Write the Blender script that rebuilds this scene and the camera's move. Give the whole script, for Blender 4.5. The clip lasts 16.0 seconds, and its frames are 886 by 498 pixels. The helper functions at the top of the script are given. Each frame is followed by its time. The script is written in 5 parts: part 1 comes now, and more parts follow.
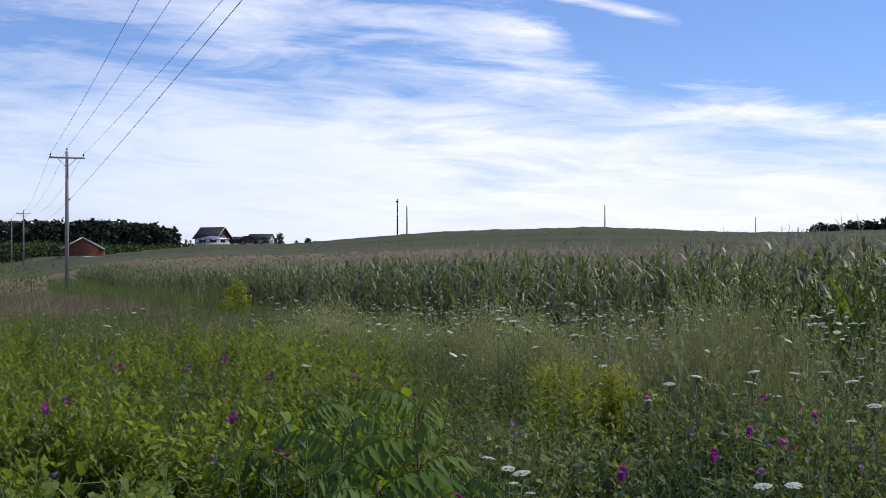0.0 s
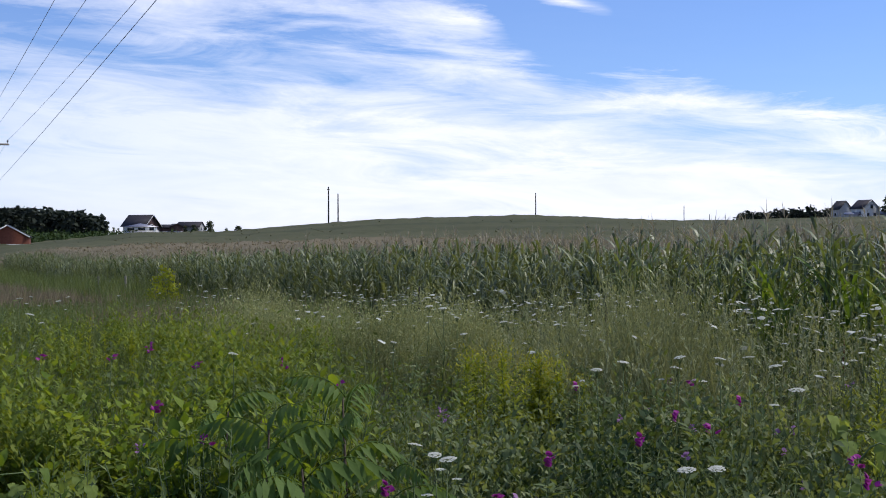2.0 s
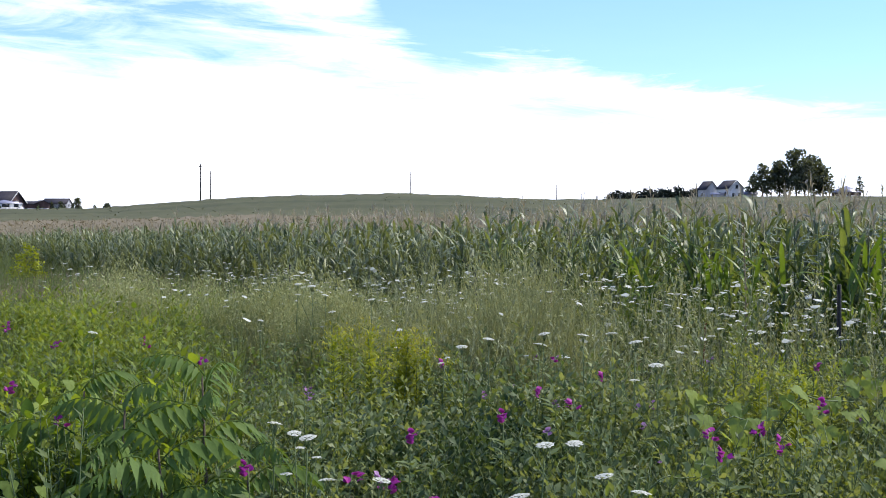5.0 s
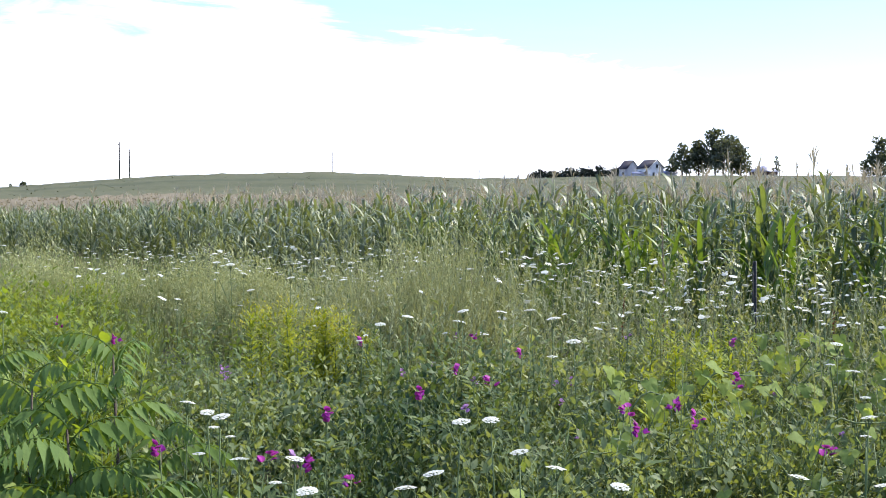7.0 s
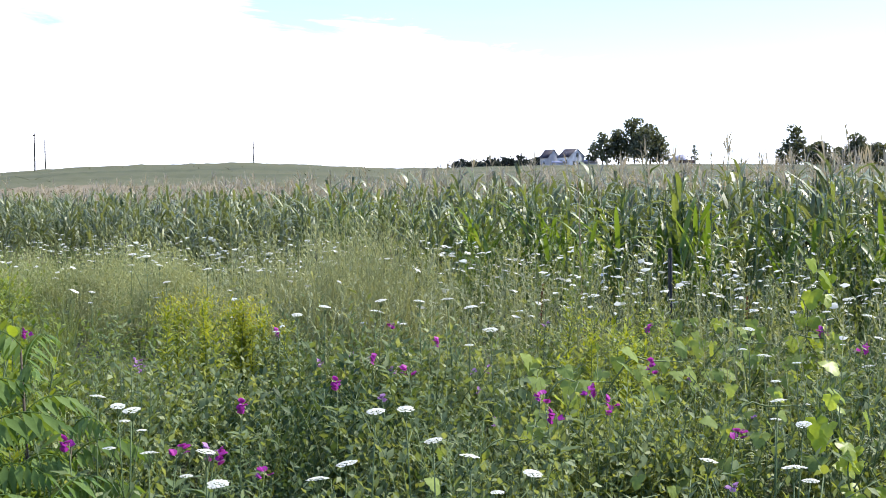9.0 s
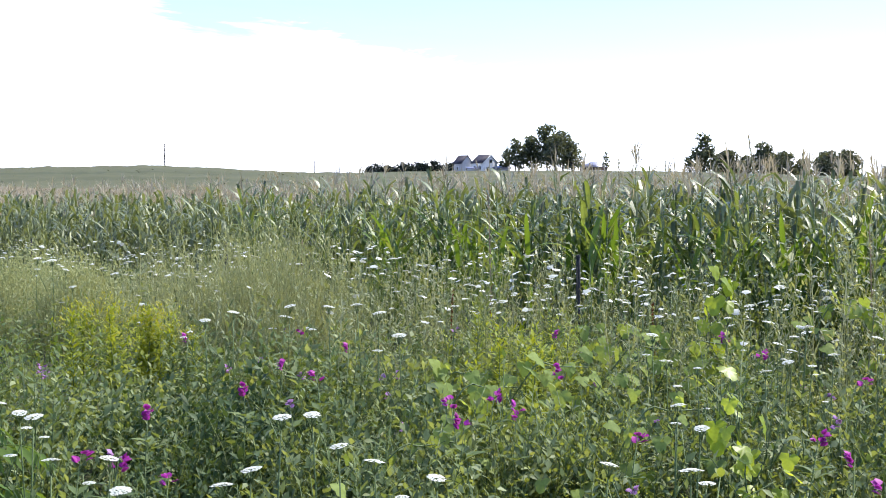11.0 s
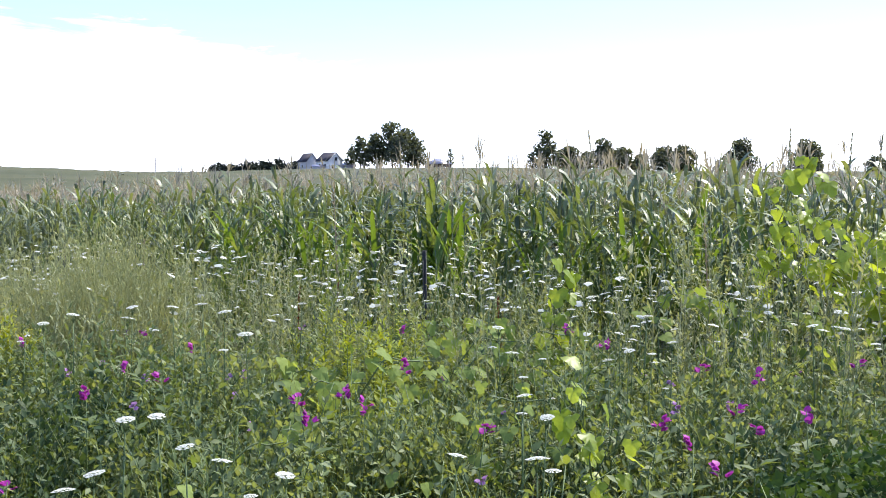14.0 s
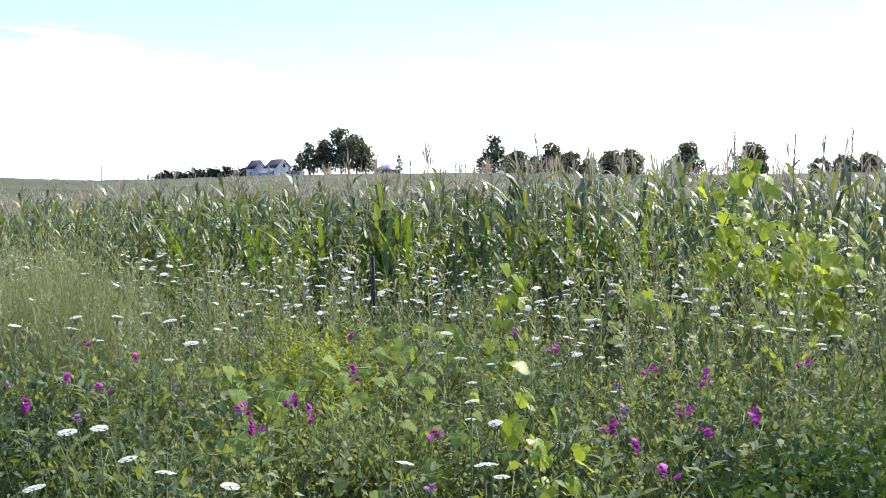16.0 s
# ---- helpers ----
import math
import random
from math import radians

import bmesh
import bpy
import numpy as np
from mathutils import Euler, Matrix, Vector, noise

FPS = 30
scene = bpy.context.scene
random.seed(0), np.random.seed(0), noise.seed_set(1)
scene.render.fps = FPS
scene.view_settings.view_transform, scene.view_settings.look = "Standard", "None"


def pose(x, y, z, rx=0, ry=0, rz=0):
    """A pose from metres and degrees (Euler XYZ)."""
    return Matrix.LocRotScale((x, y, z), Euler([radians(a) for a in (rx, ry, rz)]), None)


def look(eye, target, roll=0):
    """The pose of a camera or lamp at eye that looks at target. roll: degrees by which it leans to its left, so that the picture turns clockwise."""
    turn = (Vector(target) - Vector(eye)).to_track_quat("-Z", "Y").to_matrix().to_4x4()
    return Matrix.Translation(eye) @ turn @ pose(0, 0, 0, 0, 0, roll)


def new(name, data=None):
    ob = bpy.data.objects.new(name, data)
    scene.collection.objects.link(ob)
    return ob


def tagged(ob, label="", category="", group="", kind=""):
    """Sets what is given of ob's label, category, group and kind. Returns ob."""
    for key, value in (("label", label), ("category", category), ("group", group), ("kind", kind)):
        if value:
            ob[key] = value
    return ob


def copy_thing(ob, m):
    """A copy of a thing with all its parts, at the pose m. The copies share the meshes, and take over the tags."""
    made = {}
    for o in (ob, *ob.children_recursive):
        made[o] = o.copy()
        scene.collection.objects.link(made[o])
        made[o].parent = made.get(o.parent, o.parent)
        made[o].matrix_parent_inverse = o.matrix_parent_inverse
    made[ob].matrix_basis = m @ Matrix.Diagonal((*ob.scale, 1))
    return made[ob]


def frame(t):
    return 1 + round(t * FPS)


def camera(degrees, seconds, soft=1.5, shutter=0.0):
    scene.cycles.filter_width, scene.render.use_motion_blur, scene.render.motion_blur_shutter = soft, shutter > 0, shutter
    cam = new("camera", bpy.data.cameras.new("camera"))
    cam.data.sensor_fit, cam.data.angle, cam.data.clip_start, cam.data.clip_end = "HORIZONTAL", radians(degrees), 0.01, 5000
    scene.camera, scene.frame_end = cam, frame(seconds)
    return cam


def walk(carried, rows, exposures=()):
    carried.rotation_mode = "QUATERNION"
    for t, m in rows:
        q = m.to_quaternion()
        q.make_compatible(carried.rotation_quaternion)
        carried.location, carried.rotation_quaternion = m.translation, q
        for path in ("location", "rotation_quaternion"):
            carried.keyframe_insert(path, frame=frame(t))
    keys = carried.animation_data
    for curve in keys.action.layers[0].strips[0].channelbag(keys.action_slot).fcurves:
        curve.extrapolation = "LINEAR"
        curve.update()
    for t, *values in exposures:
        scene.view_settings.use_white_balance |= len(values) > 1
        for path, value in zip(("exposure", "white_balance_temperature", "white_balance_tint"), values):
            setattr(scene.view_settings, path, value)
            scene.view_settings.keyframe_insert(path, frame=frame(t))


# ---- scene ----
cam = camera(38.0, 16.0, soft=1.0)
# seconds, eye x y z, yaw, pitch, roll
PATH = [
    (0, 0.000, -0.000, 1.650, -0.00, 0.25, 0.00),
    (0.5, 0.005, 0.004, 1.649, -1.02, 0.06, 0.05),
    (1, 0.008, 0.009, 1.646, -1.68, 0.12, 0.16),
    (1.5, 0.013, 0.014, 1.644, -2.12, -0.07, -0.05),
    (2, 0.020, 0.024, 1.642, -3.05, -0.29, -0.03),
    (2.5, 0.030, 0.038, 1.640, -3.85, -0.24, -0.09),
    (3, 0.046, 0.048, 1.636, -4.88, -0.62, -0.09),
    (3.5, 0.056, 0.056, 1.635, -5.80, -0.98, 0.08),
    (4, 0.064, 0.058, 1.634, -6.76, -1.23, 0.27),
    (4.5, 0.070, 0.055, 1.635, -7.87, -1.19, 0.39),
    (5, 0.075, 0.054, 1.635, -8.63, -1.25, 0.16),
    (7.5, 0.121, 0.106, 1.620, -13.11, -2.35, 0.24),
    (8, 0.131, 0.110, 1.619, -14.14, -2.44, 0.17),
    (8.5, 0.140, 0.109, 1.617, -14.84, -2.57, -0.09),
    (11, 0.158, 0.062, 1.625, -19.36, -2.40, 0.28),
    (11.5, 0.159, 0.051, 1.624, -20.81, -2.35, 0.25),
    (12, 0.157, 0.048, 1.623, -22.46, -2.18, 0.54),
    (12.5, 0.157, 0.049, 1.621, -23.60, -2.36, 0.12),
    (13, 0.160, 0.053, 1.620, -24.18, -2.44, -0.12),
    (13.5, 0.160, 0.056, 1.619, -25.39, -2.07, 0.10),
    (14, 0.159, 0.058, 1.616, -26.19, -2.51, -0.35),
    (14.5, 0.167, 0.063, 1.617, -26.90, -2.39, -0.58),
    (15, 0.178, 0.070, 1.617, -27.75, -2.18, -0.97),
    (15.5, 0.181, 0.076, 1.616, -27.94, -2.09, -0.87),
    (16, 0.185, 0.079, 1.615, -28.43, -2.29, -0.90),
]
walk(cam, [(t, pose(x, y, z, 90 + pitch, 0, yaw) @ pose(0, 0, 0, 0, 0, roll)) for t, x, y, z, yaw, pitch, roll in PATH],
     exposures=[(0, -0.6), (2.0, -0.55), (3.5, -0.2), (5.0, 0.22), (7.5, 0.88), (11.0, 0.90), (16.0, 0.86)])

# ---------------------------------------------------------------- sky and sun
SUN_AZ, SUN_EL = 72.0, 50.0        # degrees to the right of the first view, and above the horizon


def math_node(nt, op, a, b=None, c=None, clamp=False):
    n = nt.nodes.new("ShaderNodeMath")
    n.operation, n.use_clamp = op, clamp
    for i, v in enumerate((a, b, c)):
        if v is None:
            continue
        if isinstance(v, (int, float)):
            n.inputs[i].default_value = v
        else:
            nt.links.new(v, n.inputs[i])
    return n.outputs[0]


def ramp(nt, fac, stops, interp="LINEAR"):
    n = nt.nodes.new("ShaderNodeValToRGB")
    n.color_ramp.interpolation = interp
    el = n.color_ramp.elements
    while len(el) < len(stops):
        el.new(0.5)
    for e, (p, c) in zip(el, stops):
        e.position = p
        e.color = (c, c, c, 1) if isinstance(c, (int, float)) else (*c, 1)
    if fac is not None:
        nt.links.new(fac, n.inputs[0])
    return n.outputs[0]


def make_sky():
    w = bpy.data.worlds.new("sky")
    scene.world = w
    w.use_nodes = True
    nt = w.node_tree
    nt.nodes.clear()
    sky = nt.nodes.new("ShaderNodeTexSky")
    sky.sky_type, sky.sun_disc = "NISHITA", False
    sky.sun_elevation, sky.sun_rotation = radians(SUN_EL), radians(SUN_AZ)
    sky.air_density, sky.dust_density, sky.ozone_density = 1.0, 0.1, 4.5
    co = nt.nodes.new("ShaderNodeTexCoord")
    xyz = nt.nodes.new("ShaderNodeSeparateXYZ")
    nt.links.new(co.outputs["Generated"], xyz.inputs[0])
    x, y, z = xyz.outputs
    az = math_node(nt, "ARCTAN2", x, y)                       # radians to the right
    flat = math_node(nt, "SQRT", math_node(nt, "ADD", math_node(nt, "MULTIPLY", x, x), math_node(nt, "MULTIPLY", y, y)))
    el = math_node(nt, "DIVIDE", z, math_node(nt, "MAXIMUM", flat, 0.02))
    # drifting streaks: far wider than high, leaning a little
    def streaks(sx, sy, lean, scale, detail, seed, rough=0.6, warp=0.0):
        v = nt.nodes.new("ShaderNodeCombineXYZ")
        nt.links.new(math_node(nt, "MULTIPLY", az, sx), v.inputs[0])
        nt.links.new(math_node(nt, "ADD", math_node(nt, "MULTIPLY", el, sy), math_node(nt, "MULTIPLY", az, lean)), v.inputs[1])
        v.inputs[2].default_value = seed
        n = nt.nodes.new("ShaderNodeTexNoise")
        n.inputs["Scale"].default_value, n.inputs["Detail"].default_value = scale, detail
        n.inputs["Roughness"].default_value, n.inputs["Distortion"].default_value = rough, warp
        nt.links.new(v.outputs[0], n.inputs["Vector"])
        return n.outputs[0]
    big = streaks(3.2, 17, 0.8, 1.0, 2.0, 3.3, 0.5, 0.4)
    mid = streaks(7.0, 42, 2.0, 1.0, 6.0, 8.1, 0.68, 0.7)
    fine = streaks(16, 120, 5.0, 1.0, 6.0, 1.7, 0.65, 0.3)
    # the upper edge of the sheet of cloud round the view
    edge = ramp(nt, math_node(nt, "DIVIDE", math_node(nt, "ADD", az, math.pi), 2 * math.pi), [
        (0.00, 0.30), (0.44, 0.30), (0.480, 0.34), (0.500, 0.255), (0.512, 0.190), (0.519, 0.150), (0.524, 0.132), (0.535, 0.136), (0.545, 0.120), (0.565, 0.092),
        (0.585, 0.077), (0.600, 0.079), (0.612, 0.095), (0.628, 0.130), (0.66, 0.25), (1.0, 0.30)])
    rough_edge = math_node(nt, "ADD", edge, math_node(nt, "MULTIPLY", math_node(nt, "SUBTRACT", mid, 0.5), 0.07))
    under = math_node(nt, "MULTIPLY", math_node(nt, "SUBTRACT", rough_edge, el), 45.0, clamp=True)
    holes = math_node(nt, "ADD", math_node(nt, "MULTIPLY", big, 0.62), math_node(nt, "ADD", math_node(nt, "MULTIPLY", mid, 0.36), math_node(nt, "MULTIPLY", fine, 0.14)))
    # the sheet thickens towards the horizon
    low = math_node(nt, "MULTIPLY", math_node(nt, "SUBTRACT", 0.17, el), 0.9)
    body = ramp(nt, math_node(nt, "ADD", holes, low), [(0.46, 0.0), (0.56, 0.53), (0.68, 0.955), (1.0, 1.0)])
    thin_left = ramp(nt, math_node(nt, "DIVIDE", math_node(nt, "ADD", az, math.pi), 2 * math.pi), [(0.0, 0.75), (0.40, 0.6), (0.455, 0.62), (0.50, 0.96), (0.53, 1.0), (0.7, 1.0), (1.0, 0.75)])
    thick = math_node(nt, "MULTIPLY", math_node(nt, "MULTIPLY", body, under), thin_left)
    # thin veil everywhere, and the haze of the horizon
    sunward = ramp(nt, math_node(nt, "DIVIDE", math_node(nt, "ADD", az, math.pi), 2 * math.pi), [(0.0, 0.03), (0.52, 0.04), (0.57, 0.02), (0.64, 0.03), (0.72, 0.25), (0.90, 0.25), (1.0, 0.03)])
    veil = math_node(nt, "MULTIPLY", sunward, math_node(nt, "ADD", math_node(nt, "MULTIPLY", fine, 0.5), 0.65))
    # one loose wisp above the sheet
    off = math_node(nt, "ABSOLUTE", math_node(nt, "SUBTRACT", math_node(nt, "ADD", el, math_node(nt, "MULTIPLY", math_node(nt, "SUBTRACT", mid, 0.5), 0.012)), math_node(nt, "SUBTRACT", 0.222, math_node(nt, "MULTIPLY", az, 0.24))))
    wisp = math_node(nt, "MULTIPLY", math_node(nt, "SUBTRACT", 1.0, math_node(nt, "MULTIPLY", off, 170.0), clamp=True), math_node(nt, "MULTIPLY", fine, 1.7))
    ends = math_node(nt, "SUBTRACT", 1.0, math_node(nt, "MULTIPLY", math_node(nt, "ABSOLUTE", math_node(nt, "SUBTRACT", az, 0.12)), 15.0), clamp=True)
    wisp = math_node(nt, "MULTIPLY", wisp, math_node(nt, "MULTIPLY", ends, 1.6, clamp=True), clamp=True)
    mask = math_node(nt, "MAXIMUM", math_node(nt, "MAXIMUM", thick, wisp), veil, clamp=True)
    tone = ramp(nt, mid, [(0.3, (0.72, 0.77, 0.95)), (0.6, (0.88, 0.90, 1.0))])
    bg1 = nt.nodes.new("ShaderNodeBackground")
    bg1.inputs[1].default_value = 0.165
    blue = nt.nodes.new("ShaderNodeMix")
    blue.data_type, blue.blend_type = "RGBA", "MULTIPLY"
    blue.inputs[0].default_value = 1.0
    blue.inputs[7].default_value = (0.76, 0.88, 1.24, 1)
    nt.links.new(sky.outputs[0], blue.inputs[6])
    nt.links.new(blue.outputs[2], bg1.inputs[0])
    bg2 = nt.nodes.new("ShaderNodeBackground")
    bg2.inputs[1].default_value = 1.75
    nt.links.new(tone, bg2.inputs[0])
    mix = nt.nodes.new("ShaderNodeMixShader")
    nt.links.new(mask, mix.inputs[0])
    nt.links.new(bg1.outputs[0], mix.inputs[1])
    nt.links.new(bg2.outputs[0], mix.inputs[2])
    out = nt.nodes.new("ShaderNodeOutputWorld")
    nt.links.new(mix.outputs[0], out.inputs[0])


make_sky()
sun_data = bpy.data.lights.new("sun", "SUN")
sun_data.energy, sun_data.angle, sun_data.color = 5.0, radians(0.6), (1.0, 0.95, 0.86)
sun = new("sun", sun_data)
a, e = radians(SUN_AZ), radians(SUN_EL)
sun.matrix_world = look((60 * math.sin(a), 60 * math.cos(a), 80), (60 * math.sin(a) - 10 * math.sin(a) * math.cos(e), 60 * math.cos(a) - 10 * math.cos(a) * math.cos(e), 80 - 10 * math.sin(e)))


# ---------------------------------------------------------------- materials
def material(name):
    m = bpy.data.materials.new(name)
    m.use_nodes = True
    nt = m.node_tree
    nt.nodes.clear()
    out = nt.nodes.new("ShaderNodeOutputMaterial")
    return m, nt, out


def leaf_material(name, dark, light, thin=0.35, rough=0.45, gloss=0.35, source="island", wide=0.0, petal=False, dry=False):
    """Foliage: colour varies leaf by leaf and in patches over the ground; light comes through."""
    m, nt, out = material(name)
    if source == "island":
        rnd = nt.nodes.new("ShaderNodeNewGeometry").outputs["Random Per Island"]
    else:
        rnd = nt.nodes.new("ShaderNodeObjectInfo").outputs["Random"]
    n = nt.nodes.new("ShaderNodeTexNoise")
    n.inputs["Scale"].default_value, n.inputs["Detail"].default_value = 0.9, 3.0
    geo = nt.nodes.new("ShaderNodeNewGeometry")
    nt.links.new(geo.outputs["Position"], n.inputs["Vector"])
    fac = math_node(nt, "ADD", math_node(nt, "MULTIPLY", rnd, 0.6), math_node(nt, "MULTIPLY", math_node(nt, "SUBTRACT", n.outputs[0], 0.3), 1.0), clamp=True)
    if wide:
        mp = nt.nodes.new("ShaderNodeMapping")
        mp.inputs["Rotation"].default_value = (0, 0, radians(20))
        mp.inputs["Scale"].default_value = (0.010, 0.05, 0.0)
        nt.links.new(geo.outputs["Position"], mp.inputs[0])
        far = nt.nodes.new("ShaderNodeTexNoise")
        far.inputs["Scale"].default_value, far.inputs["Detail"].default_value = 1.0, 5.0
        nt.links.new(mp.outputs[0], far.inputs["Vector"])
        fac = math_node(nt, "ADD", math_node(nt, "MULTIPLY", fac, 0.45), math_node(nt, "MULTIPLY", math_node(nt, "SUBTRACT", far.outputs[0], 0.33), wide), clamp=True)
    col = ramp(nt, fac, [(0.0, dark), (0.55, tuple((a + b) / 2 for a, b in zip(dark, light))), (1.0, light)])
    fine = nt.nodes.new("ShaderNodeTexNoise")
    fine.inputs["Scale"].default_value = 90.0
    nt.links.new(geo.outputs["Position"], fine.inputs["Vector"])
    mixc = nt.nodes.new("ShaderNodeMix")
    mixc.data_type, mixc.blend_type = "RGBA", "MULTIPLY"
    mixc.inputs[0].default_value = 0.35
    nt.links.new(col, mixc.inputs[6])
    nt.links.new(ramp(nt, fine.outputs[0], [(0.3, 0.6), (0.7, 1.0)]), mixc.inputs[7])
    p = nt.nodes.new("ShaderNodeBsdfPrincipled")
    p.inputs["Roughness"].default_value, p.inputs["Specular IOR Level"].default_value = rough, gloss
    nt.links.new(mixc.outputs[2], p.inputs["Base Color"])
    tr = nt.nodes.new("ShaderNodeBsdfTranslucent")
    warm = nt.nodes.new("ShaderNodeMix")
    warm.data_type, warm.blend_type = "RGBA", "MULTIPLY"
    warm.inputs[0].default_value = 1.0
    warm.inputs[7].default_value = (1.1, 1.1, 1.15, 1) if petal else (1.25, 1.12, 0.8, 1) if dry else (1.5, 1.35, 0.5, 1)
    nt.links.new(mixc.outputs[2], warm.inputs[6])
    nt.links.new(warm.outputs[2], tr.inputs[0])
    mix = nt.nodes.new("ShaderNodeMixShader")
    mix.inputs[0].default_value = thin
    nt.links.new(p.outputs[0], mix.inputs[1])
    nt.links.new(tr.outputs[0], mix.inputs[2])
    nt.links.new(mix.outputs[0], out.inputs[0])
    return m


def solid_material(name, dark, light, scale=6.0, rough=0.7, metal=0.0, bump=0.2, stretch=(1, 1, 1), gloss=0.3):
    """Weathered surface: two scales of noise in the colour and a fine relief."""
    m, nt, out = material(name)
    co = nt.nodes.new("ShaderNodeTexCoord")
    mp = nt.nodes.new("ShaderNodeMapping")
    mp.inputs["Scale"].default_value = stretch
    nt.links.new(co.outputs["Object"], mp.inputs[0])
    a = nt.nodes.new("ShaderNodeTexNoise")
    a.inputs["Scale"].default_value, a.inputs["Detail"].default_value = scale, 6.0
    b = nt.nodes.new("ShaderNodeTexNoise")
    b.inputs["Scale"].default_value, b.inputs["Detail"].default_value = scale * 0.13, 3.0
    nt.links.new(mp.outputs[0], a.inputs["Vector"])
    nt.links.new(mp.outputs[0], b.inputs["Vector"])
    fac = math_node(nt, "ADD", math_node(nt, "MULTIPLY", a.outputs[0], 0.55), math_node(nt, "MULTIPLY", b.outputs[0], 0.45))
    col = ramp(nt, fac, [(0.32, dark), (0.68, light)])
    p = nt.nodes.new("ShaderNodeBsdfPrincipled")
    p.inputs["Roughness"].default_value, p.inputs["Metallic"].default_value = rough, metal
    p.inputs["Specular IOR Level"].default_value = gloss
    nt.links.new(col, p.inputs["Base Color"])
    bp = nt.nodes.new("ShaderNodeBump")
    bp.inputs["Strength"].default_value, bp.inputs["Distance"].default_value = bump, 0.02
    nt.links.new(a.outputs[0], bp.inputs["Height"])
    nt.links.new(bp.outputs[0], p.inputs["Normal"])
    nt.links.new(p.outputs[0], out.inputs[0])
    return m


MAT_SOIL = solid_material("soil_and_turf", (0.030, 0.034, 0.014), (0.085, 0.095, 0.036), 3.0, 0.95, bump=0.6)
MAT_CORN = leaf_material("corn_leaf", (0.036, 0.068, 0.025), (0.265, 0.298, 0.145), 0.30, 0.46, 0.36)
MAT_CORN_OB = leaf_material("corn_leaf_single", (0.042, 0.080, 0.022), (0.245, 0.300, 0.110), 0.38, 0.46, 0.36, "object")
MAT_CORN_FRESH = leaf_material("fresh_corn_leaf", (0.055, 0.112, 0.016), (0.20, 0.295, 0.055), 0.40, 0.45, 0.3, "object")
MAT_STALK = leaf_material("corn_stalk", (0.06, 0.11, 0.035), (0.13, 0.18, 0.06), 0.05, 0.5)
MAT_TASSEL_FAR = leaf_material("far_corn_tassel", (0.20, 0.175, 0.115), (0.33, 0.285, 0.19), 0.2, 0.8, 0.05, dry=True)
MAT_TASSEL = leaf_material("corn_tassel", (0.26, 0.235, 0.175), (0.44, 0.40, 0.305), 0.3, 0.8, 0.05, dry=True)
MAT_CANOPY = leaf_material("far_corn_canopy", (0.142, 0.126, 0.074), (0.255, 0.208, 0.138), 0.1, 0.85, 0.06, wide=1.3)
MAT_HILL = leaf_material("hill_crop", (0.062, 0.072, 0.036), (0.155, 0.150, 0.080), 0.1, 0.85, 0.06, wide=1.7)
MAT_HERB_WARM = leaf_material("warm_herb_leaf", (0.055, 0.105, 0.020), (0.21, 0.26, 0.055), 0.36, 0.6, 0.12)
MAT_HERB = leaf_material("herb_leaf", (0.050, 0.096, 0.034), (0.215, 0.260, 0.100), 0.34, 0.6, 0.14)
MAT_LIME = leaf_material("lime_leaf", (0.055, 0.120, 0.014), (0.33, 0.41, 0.060), 0.44, 0.55, 0.12)
MAT_GREY = leaf_material("grey_green_leaf", (0.155, 0.185, 0.095), (0.41, 0.43, 0.255), 0.32, 0.6, 0.15)
MAT_GRASS = leaf_material("meadow_grass", (0.085, 0.125, 0.045), (0.22, 0.26, 0.105), 0.35, 0.55, 0.2)
MAT_DRY = leaf_material("dry_grass", (0.19, 0.155, 0.10), (0.36, 0.305, 0.20), 0.25, 0.75, 0.08, dry=True)
MAT_RUST = leaf_material("rust_seed", (0.10, 0.035, 0.018), (0.20, 0.08, 0.04), 0.15, 0.8, 0.1)
# dark leaf colour that stands in for shade in the hollows
MAT_SHADY = leaf_material("hollow_shade_leaf", (0.016, 0.042, 0.012), (0.070, 0.118, 0.030), 0.28, 0.6, 0.08)
MAT_SUMAC = leaf_material("compound_leaf", (0.062, 0.122, 0.028), (0.155, 0.230, 0.058), 0.36, 0.6, 0.10)
MAT_GOLD = leaf_material("yellow_green_leaf", (0.19, 0.245, 0.025), (0.37, 0.40, 0.05), 0.38, 0.55, 0.12)
MAT_PANICLE = leaf_material("hazy_seed_head", (0.25, 0.28, 0.115), (0.46, 0.48, 0.235), 0.3, 0.8, 0.05, dry=True)
MAT_STRAW = leaf_material("straw_plume", (0.205, 0.225, 0.090), (0.41, 0.43, 0.205), 0.3, 0.8, 0.05, dry=True)
MAT_PEA = leaf_material("vetch_leaf", (0.065, 0.112, 0.040), (0.33, 0.37, 0.175), 0.38, 0.55, 0.18)
# the vetch leaf again, darkened: shade put into its colour
MAT_PEA_SHADE = leaf_material("shaded_vetch_leaf", (0.026, 0.056, 0.020), (0.115, 0.165, 0.062), 0.28, 0.55, 0.15)
MAT_PLUME = leaf_material("goldenrod_bud", (0.30, 0.30, 0.03), (0.46, 0.43, 0.06), 0.3, 0.7, 0.05)
MAT_YELLOW = leaf_material("yellow_green_shoot", (0.115, 0.160, 0.035), (0.32, 0.36, 0.10), 0.4, 0.55, 0.12)
MAT_VERGE = leaf_material("verge_leaf", (0.075, 0.130, 0.020), (0.29, 0.34, 0.065), 0.38, 0.6, 0.12)
MAT_VINE = leaf_material("grape_leaf", (0.22, 0.30, 0.03), (0.44, 0.52, 0.09), 0.55, 0.42, 0.3, "object")
MAT_VINE_LOW = leaf_material("low_grape_leaf", (0.13, 0.20, 0.050), (0.34, 0.41, 0.12), 0.45, 0.6, 0.08, "object")
